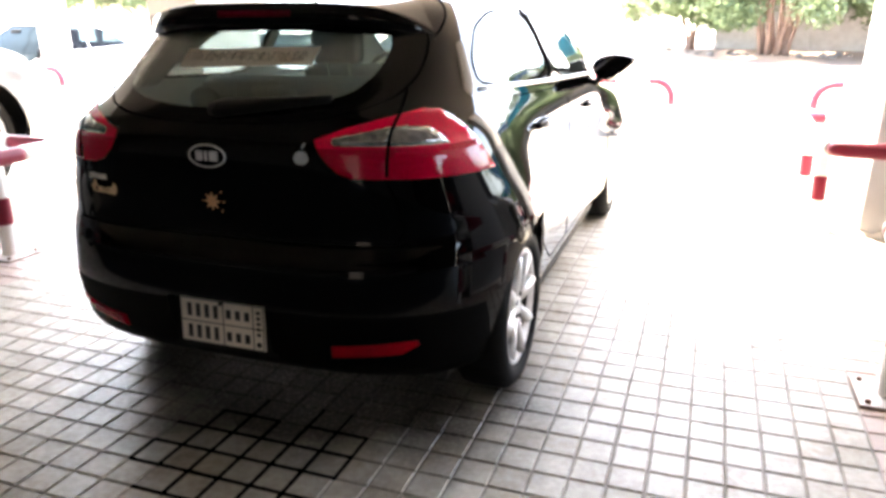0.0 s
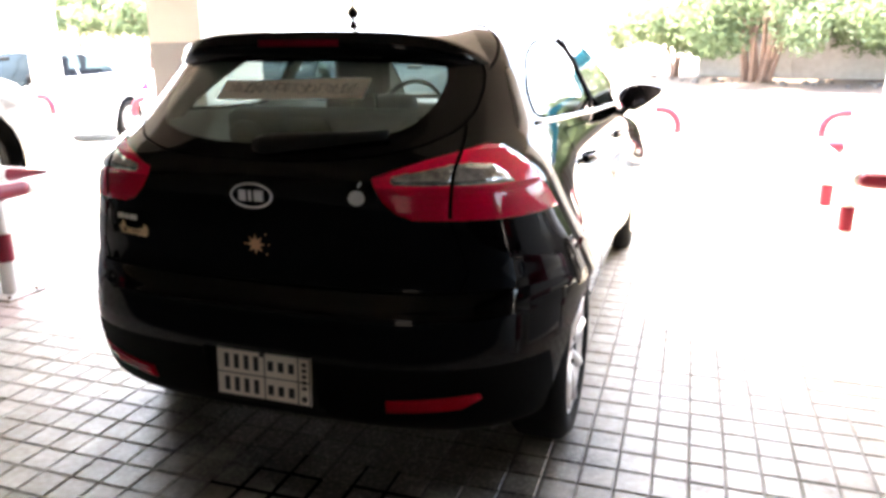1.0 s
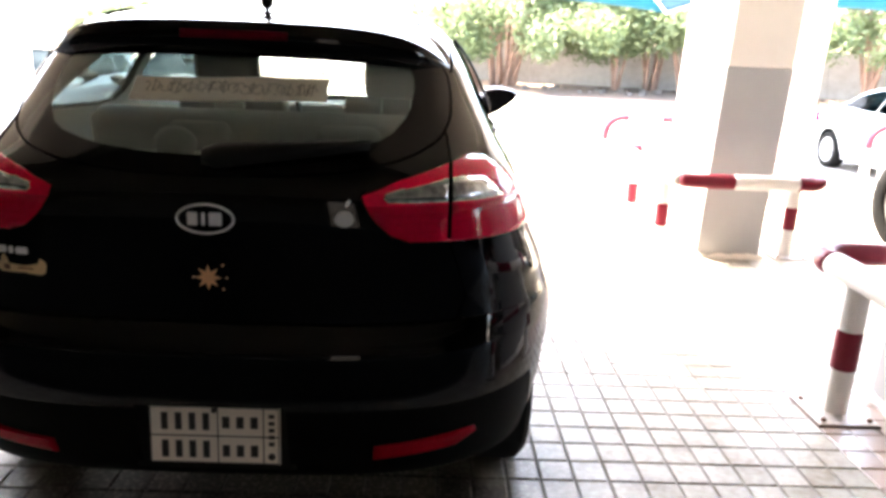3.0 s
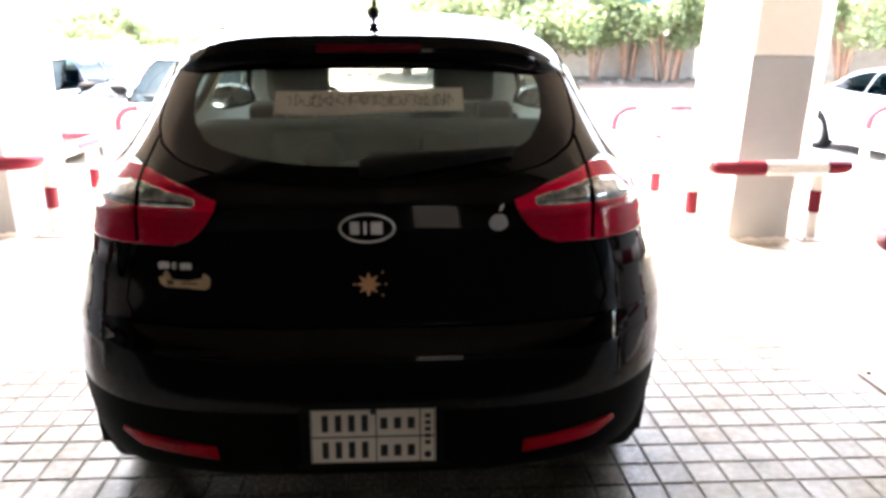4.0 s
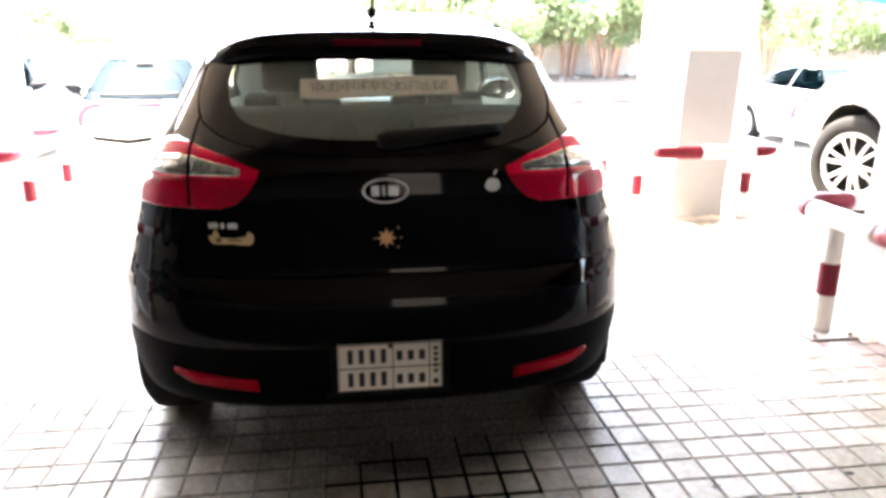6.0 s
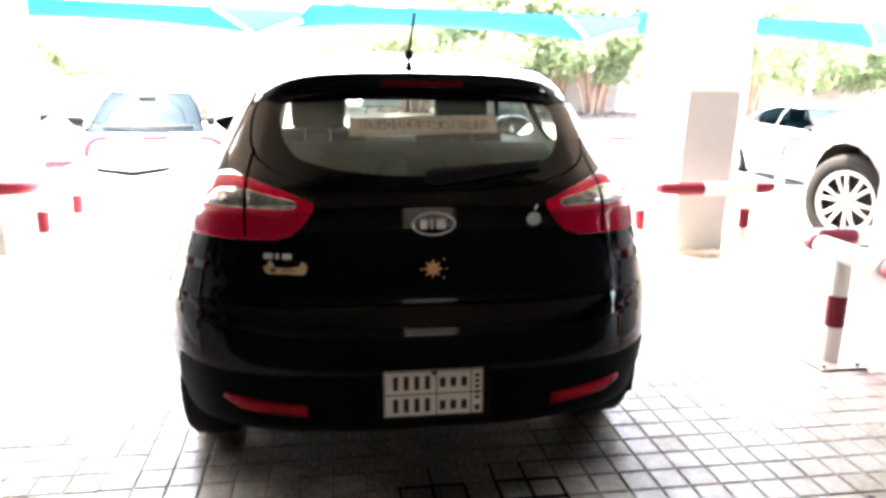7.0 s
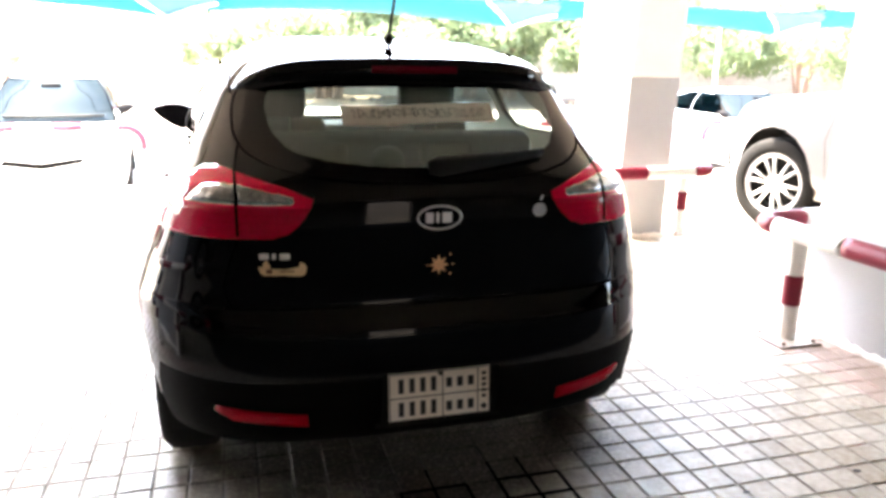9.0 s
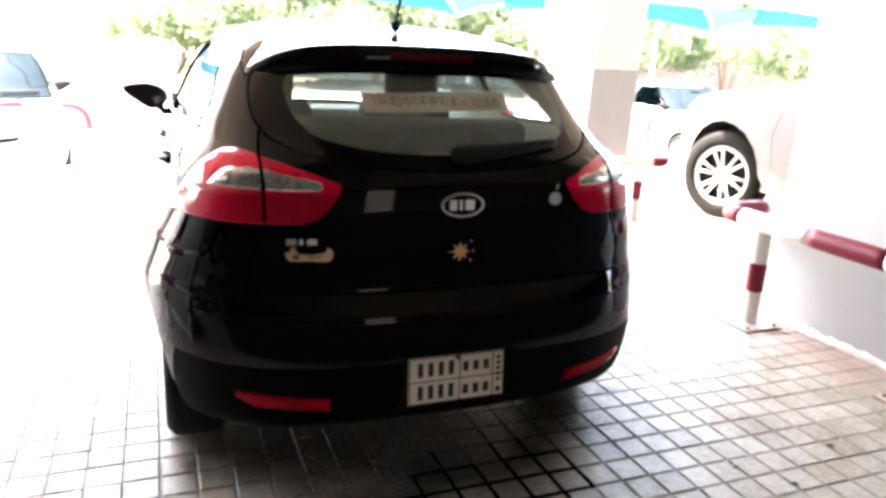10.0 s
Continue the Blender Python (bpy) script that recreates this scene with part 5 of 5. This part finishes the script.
# ---- blue shade canopies ----
def canopy(x0, d):
    """One bay: a steep front valance, a slanting end panel and a nearly level roof sheet on a cantilever frame."""
    c = thing("shade_canopy", "bright blue tensioned shade canopy with a white steel frame", "canopy", "shade canopies")

    def sheet(name, top, low, label, sag=0.0, n=14, mat=M_BLUE):
        bm, rows = bmesh.new(), []
        for i in range(n + 1):
            u = i / n
            A, B = Vector(top[0]).lerp(Vector(top[1]), u), Vector(low[0]).lerp(Vector(low[1]), u)
            B.z += sag * 4 * u * (1 - u)
            rows.append([bm.verts.new(A.lerp(B, v / 6) + Vector((0, -0.05 * math.sin(math.pi * v / 6), 0))) for v in range(7)])
        for A, B in zip(rows, rows[1:]):
            for k in range(6):
                bm.faces.new((A[k], B[k], B[k + 1], A[k + 1]))
        ob = part(name, bm, mat, c, label, smooth=True)
        md = ob.modifiers.new("thickness", "SOLIDIFY")
        md.thickness = 0.006
    x1, x2 = x0 + 4.05, x0 + 5.36
    sheet("front_cloth", ((x0, 9.8, 2.39), (x1, 9.8, 2.29)), ((x0 - 0.32, 10.2, 2.04), (x0 + 4.6, 10.2, 1.92)), "bright blue front cloth", 0.12)
    sheet("end_cloth", ((x1 + 0.03, 9.8, 2.29), (x2, 9.85, 2.29)), ((x0 + 4.63, 10.2, 1.94), (x2, 10.0, 2.17)), "slanting end cloth, its blue set for the light at its angle", 0.02, mat=M_BLUE_END)
    sheet("roof_cloth", ((x0, 9.81, 2.395), (x2, 9.86, 2.295)), ((x0, 13.4, 2.38), (x2, 13.4, 2.38)), "blue roof cloth")
    part("arm", tube(bmesh.new(), [(x1, 9.79, 2.29), (x0 + 4.35, 9.93, 2.1), (x0 + 4.62, 10.19, 1.92), (x0 + 4.66, 12.0, 2.3)], 0.022, sides=10), M_PIPE_W, c, "white tension frame", smooth=True)
    part("edge_bar", tube(bmesh.new(), [(x0 + 4.62, 10.19, 1.92), (x0 + 5.0, 10.1, 2.06), (x2, 9.98, 2.13)], 0.022, sides=10), M_PIPE_W, c, smooth=True)
    part("post", tube(bmesh.new(), [(x0 + d, 12.0, LOT_Z), (x0 + d, 12.0, 2.34)], 0.035, sides=12), M_PIPE_W, c, smooth=True)
    return c


for k, d in ((-1.02, -0.5), (0, 7.0), (1, 4.66), (2, 4.66), (3, 4.66)):
    canopy(-0.52 + 5.4 * k, d)

# ---- far side: soil strip, boundary wall, trees, rubble ----
def wall_y(x):
    return 34.5 - 0.42 * x


strip_bm = bmesh.new()
nx = 60
rows = []
for i in range(nx + 1):
    x = -45 + 100 * i / nx
    rows.append([strip_bm.verts.new((x, wall_y(x) - d + 0.5 * math.sin(x * 1.3) * (d > 4), LOT_Z + h)) for d, h in ((-3, 0.25), (0, 0.22), (2, 0.16), (5, 0.03), (7.5, -0.01))])
for A, B in zip(rows, rows[1:]):
    for k in range(4):
        strip_bm.faces.new((A[k], B[k], B[k + 1], A[k + 1]))
tagged(link_mesh("soil_strip", strip_bm, M_DIRT, True), "bare brown soil strip under the trees", "soil", kind="structure")
bwall = thing("boundary_wall", "weathered grey rendered boundary wall behind the trees", "wall", kind="structure")
seg = bmesh.new()
ang = math.atan(-0.42)
box(seg, -2.0, 2.0, -0.1, 0.1, -0.1, 1.85, 0.01)
cop = bmesh.new()
box(cop, -2.0, 2.0, -0.14, 0.14, 1.85, 1.93, 0.01)
p0, q0 = part("wall_panel", seg, M_FARWALL, bwall), part("coping", cop, M_FARWALL, bwall)
for k in range(12):
    x = 3.2 + k * 3.7
    for src in (p0, q0):
        o = src if k == 0 else src.copy()
        if k:
            scene.collection.objects.link(o)
        o.matrix_basis = pose(x, wall_y(x), LOT_Z + 0.05, 0, 0, math.degrees(ang))


def crown_mesh(seed, radius, height, base, n, leaf):
    """Many small folded leaf clumps round drooping boughs."""
    rnd = random.Random(seed)
    verts, faces, mats = [], [], []
    centres = []
    for k in range(64):
        a, d = rnd.uniform(0, 2 * math.pi), radius * math.sqrt(rnd.random())
        top = base + height * (1 - (d / radius) ** 2 * 0.75)
        centres.append((d * math.cos(a), d * math.sin(a), rnd.uniform(base + 0.15 * height * rnd.random(), top), rnd.uniform(0.5, 1.0) * radius * 0.27))
    for _ in range(n):
        cx, cy, cz, r = rnd.choice(centres)
        v = Vector((rnd.gauss(0, 1), rnd.gauss(0, 1), rnd.gauss(0, 0.8))).normalized() * r * rnd.uniform(0.2, 1.1)
        p = Vector((cx, cy, cz)) + v
        if p.z < base - 0.3:
            continue
        a = Euler((rnd.uniform(-1.1, 1.1), rnd.uniform(-1.1, 1.1), rnd.uniform(0, 6.3))).to_matrix()
        s = leaf * rnd.uniform(0.6, 1.3)
        i = len(verts)
        verts += [tuple(p + a @ Vector(q)) for q in ((-s, 0, 0), (0, -s * 0.42, 0.1 * s), (s, 0, -0.12 * s), (0, s * 0.42, 0.1 * s))]
        faces += [(i, i + 1, i + 2), (i, i + 2, i + 3)]
        k = 1 if rnd.random() < (0.75 if (cx * 7.3 + cy * 3.1) % 1 < 0.45 else 0.15) else 0
        mats += [k, k]
    me = bpy.data.meshes.new("crown")
    me.from_pydata(verts, [], faces)
    me.materials.append(M_LEAF)
    me.materials.append(M_LEAF2)
    me.polygons.foreach_set("material_index", mats)
    return me


def tree(seed, x, y, stems, radius, height, base, n=17000, leaf=0.125, spread=0.12):
    rnd = random.Random(seed)
    t = thing("tree", "leafy green tree with several reddish-brown stems on bare soil", "tree", "trees along the wall", m=pose(x, y, LOT_Z + 0.08))
    tr = bmesh.new()
    for k in range(stems):
        a = 2 * math.pi * k / stems + rnd.uniform(-0.4, 0.4)
        lean = rnd.uniform(0.3, 1.0)
        r0 = rnd.uniform(0.07, 0.13)
        start = spread * math.sqrt(rnd.uniform(0.05, 1))
        pts, rs = [], []
        for q in np.linspace(0, 1, 7):
            z = q * (base + height * 0.55)
            d = start + lean * q**1.3 * 1.4
            pts.append((d * math.cos(a + q * 0.5), d * math.sin(a + q * 0.5), z - 0.12 * (q == 0)))
            rs.append(r0 * (1 - 0.65 * q))
        tube(tr, pts, rs, sides=8)
        for _ in range(3):
            b = rnd.randint(3, 5)
            p, w = Vector(pts[b]), rnd.uniform(0, 6.28)
            L = radius * rnd.uniform(0.35, 0.7)
            tube(tr, [p, p + Vector((math.cos(w) * L * 0.5, math.sin(w) * L * 0.5, 0.3 * L)), p + Vector((math.cos(w) * L, math.sin(w) * L, 0.45 * L))], [rs[b] * 0.6, rs[b] * 0.4, 0.012], sides=6)
    part("trunk", tr, M_BARK, t, "reddish-brown stems and boughs", smooth=True)
    c = new("crown", crown_mesh(seed + 50, radius, height, base, n, leaf))
    c.parent = t
    tagged(c, "green foliage of small leaves")
    return t


tree(1, 3.6, 30.6, 16, 4.2, 4.6, 1.3, 30000, spread=0.65)
tree(2, 8.1, 29.0, 3, 3.6, 4.5, 1.6, 26000)
tree(3, 11.0, 28.4, 9, 3.6, 4.4, 1.6, 24000, spread=0.4)
tree(9, 9.6, 29.4, 6, 2.4, 3.6, 1.9, 11000, spread=0.25)
tree(4, 16.5, 25.4, 9, 4.0, 4.2, 1.6, 24000)
tree(5, 22.0, 23.5, 5, 4.0, 3.3, 1.4)
tree(6, 27.5, 21.5, 5, 4.2, 3.3, 1.4)
tree(7, 0.4, 33.0, 4, 2.9, 4.0, 1.2)
tree(8, -17.3, 43.0, 5, 3.0, 2.6, 1.5, 8000)
tree(11, -12.3, 43.5, 4, 2.9, 1.0, 1.4, 5000)
tree(12, -43.0, 44.0, 5, 3.6, 4.0, 2.2, 8000, 0.2)
tree(13, -37.0, 44.5, 5, 3.2, 3.4, 2.4, 7000, 0.2)
tree(10, 34.0, 19.0, 5, 4.2, 3.3, 1.4)

kerb = thing("soil_kerb", "low pale concrete kerb along the soil strip", "kerb", kind="structure")
for k in range(9):
    x = 4.6 + k * 1.02
    kb = boxed(-0.5, 0.5, -0.07, 0.07, 0, 0.14, 0.012)
    part("kerb_stone", kb, M_PIPE_W, kerb).matrix_basis = pose(x, 32.3 - 0.25 * (x - 4.8), LOT_Z + 0.03, 0, 0, -14)
bl = bmesh.new()
rnd = random.Random(31)
for dx, dy, s in ((0, 0, 0.42), (0.45, 0.2, 0.34), (-0.5, 0.1, 0.3), (0.1, -0.25, 0.25), (-0.15, 0.3, 0.5)):
    bmesh.ops.create_icosphere(bl, subdivisions=2, radius=1, matrix=Matrix.LocRotScale((5.8 + dx, 33.2 + dy, LOT_Z + 0.25 * s + 0.08), Euler((rnd.random(), rnd.random(), rnd.random())), (s * 1.1, s, s * 0.75)))
for v in bl.verts:
    v.co += Vector((rnd.uniform(-1, 1), rnd.uniform(-1, 1), rnd.uniform(-1, 1))) * 0.03
tagged(link_mesh("boulder_pile", bl, M_FARWALL), "heap of broken grey concrete lumps before the wall", "rubble")

rub, rnd = bmesh.new(), random.Random(11)
for k in range(150):
    x = rnd.uniform(-6, 20)
    y = wall_y(x) - rnd.uniform(0.4, 4.5) ** 0.9
    r = rnd.uniform(0.05, 0.24)
    bmesh.ops.create_icosphere(rub, subdivisions=1, radius=1, matrix=Matrix.LocRotScale((x, y, LOT_Z + 0.1), Euler((rnd.random() * 3, rnd.random() * 3, 0)), (r, r * rnd.uniform(0.6, 1.2), r * rnd.uniform(0.4, 0.8))))
tagged(link_mesh("rubble", rub, M_ROCK), "scattered stones and rubble on the soil below the wall", "rubble", kind="stuff")

# ---- floor tiles, last ----
TX, TY, X0, Y0, GAP = 0.1092, 0.1135, 0.014, -0.04, 0.0065
floor = thing("floor", "worn pale square floor tiles, coloured dark under the car for shade and oily dirt", "floor", kind="structure")


def tile_bm(bm, x, y, w, h, z):
    e = 0.0035
    lo = [bm.verts.new((x + a * w / 2, y + b * h / 2, -0.009)) for a, b in ((-1, -1), (1, -1), (1, 1), (-1, 1))]
    hi = [bm.verts.new((x + a * (w / 2 - e), y + b * (h / 2 - e), z)) for a, b in ((-1, -1), (1, -1), (1, 1), (-1, 1))]
    mid = [bm.verts.new((x + a * w / 2, y + b * h / 2, z - e)) for a, b in ((-1, -1), (1, -1), (1, 1), (-1, 1))]
    bm.faces.new(hi)
    for A, B in ((lo, mid), (mid, hi)):
        for k in range(4):
            j = (k + 1) % 4
            bm.faces.new((A[k], A[j], B[j], B[k]))


single = {}
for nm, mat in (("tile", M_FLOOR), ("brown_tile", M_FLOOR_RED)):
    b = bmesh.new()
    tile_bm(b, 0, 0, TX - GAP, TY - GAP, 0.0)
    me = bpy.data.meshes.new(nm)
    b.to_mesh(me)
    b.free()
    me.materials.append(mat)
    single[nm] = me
rnd = random.Random(3)
V, F, MI = [], [], []
hx, hy, e = (TX - GAP) / 2, (TY - GAP) / 2, 0.0035
for i in range(int((-11.9 - X0) / TX), int((11.9 - X0) / TX)):
    for j in range(int((-7.1 - Y0) / TY), int((FLOOR_END - 0.1 - Y0) / TY)):
        x, y = X0 + (i + 0.5) * TX, Y0 + (j + 0.5) * TY
        brown = 1.93 < abs(x) < 2.26
        near = -0.9 < x < 1.6 and -0.52 < y < 0.62
        z = rnd.uniform(-0.0007, 0.0007)
        if near:
            o = new("brown_tile" if brown else "tile", single["brown_tile" if brown else "tile"])
            o.parent = floor
            o.location = (x, y, z)
            continue
        if y < TILE_EDGE + 0.06:
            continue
        k = len(V)
        V += [(x + a * hx, y + b * hy, z - e) for a, b in ((-1, -1), (1, -1), (1, 1), (-1, 1))]
        V += [(x + a * (hx - e), y + b * (hy - e), z) for a, b in ((-1, -1), (1, -1), (1, 1), (-1, 1))]
        V += [(x + a * hx, y + b * hy, -0.0095) for a, b in ((-1, -1), (1, -1), (1, 1), (-1, 1))]
        F.append((k + 4, k + 5, k + 6, k + 7))
        for q in range(4):
            r = (q + 1) % 4
            F += [(k + q, k + r, k + 4 + r, k + 4 + q), (k + 8 + q, k + 8 + r, k + r, k + q)]
        MI += [1 if brown else 0] * 9
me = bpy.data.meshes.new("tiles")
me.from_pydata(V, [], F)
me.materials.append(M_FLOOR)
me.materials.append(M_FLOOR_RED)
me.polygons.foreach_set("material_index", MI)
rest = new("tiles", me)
rest.parent = floor
tagged(rest, "further rows of the same tiles", kind="stuff")

# dark stains on the floor
for x, y, r in ((1.45, -0.19, 0.018), (1.114, -0.343, 0.015), (0.992, -0.203, 0.014)):
    st = bmesh.new()
    rr = random.Random(int(x * 1000))
    ring = [st.verts.new((x + r * rr.uniform(0.7, 1.15) * math.cos(t), y + r * 0.7 * rr.uniform(0.7, 1.15) * math.sin(t), 0.0032)) for t in [2 * math.pi * k / 14 for k in range(14)]]
    top = st.verts.new((x, y, 0.005))
    for a, b in zip(ring, ring[1:] + ring[:1]):
        st.faces.new((top, a, b))
    tagged(link_mesh("gum_spot", st, M_INK, True), "small dark flattened gum spot on a tile", "stain", "gum spots")

# black grime that fills some of the joints behind the parked hatchback
grime, rnd = bmesh.new(), random.Random(21)
for i in range(-4, 9):
    for j in range(-6, 5):
        x, y = X0 + i * TX, Y0 + j * TY
        for bx, by, wx, wy in ((x, y + TY / 2, 0, TY), (x + TX / 2, y, TX, 0)):
            d = math.hypot((bx - 0.17) / 0.30, (by + 0.17) / 0.26)
            if d > 1.3 or rnd.random() > 1.75 - d:
                continue
            steps = 6
            for k in range(steps):
                w = GAP * rnd.uniform(1.5, 2.1) * min(1.0, 1.45 - 0.65 * d) / 2
                cx, cy = bx + wx * ((k + 0.5) / steps - 0.5), by + wy * ((k + 0.5) / steps - 0.5)
                hx, hy = max(wx / steps / 2, w), max(wy / steps / 2, w)
                box(grime, cx - hx, cx + hx, cy - hy, cy + hy, -0.006, 0.0028 + 0.00004 * k)
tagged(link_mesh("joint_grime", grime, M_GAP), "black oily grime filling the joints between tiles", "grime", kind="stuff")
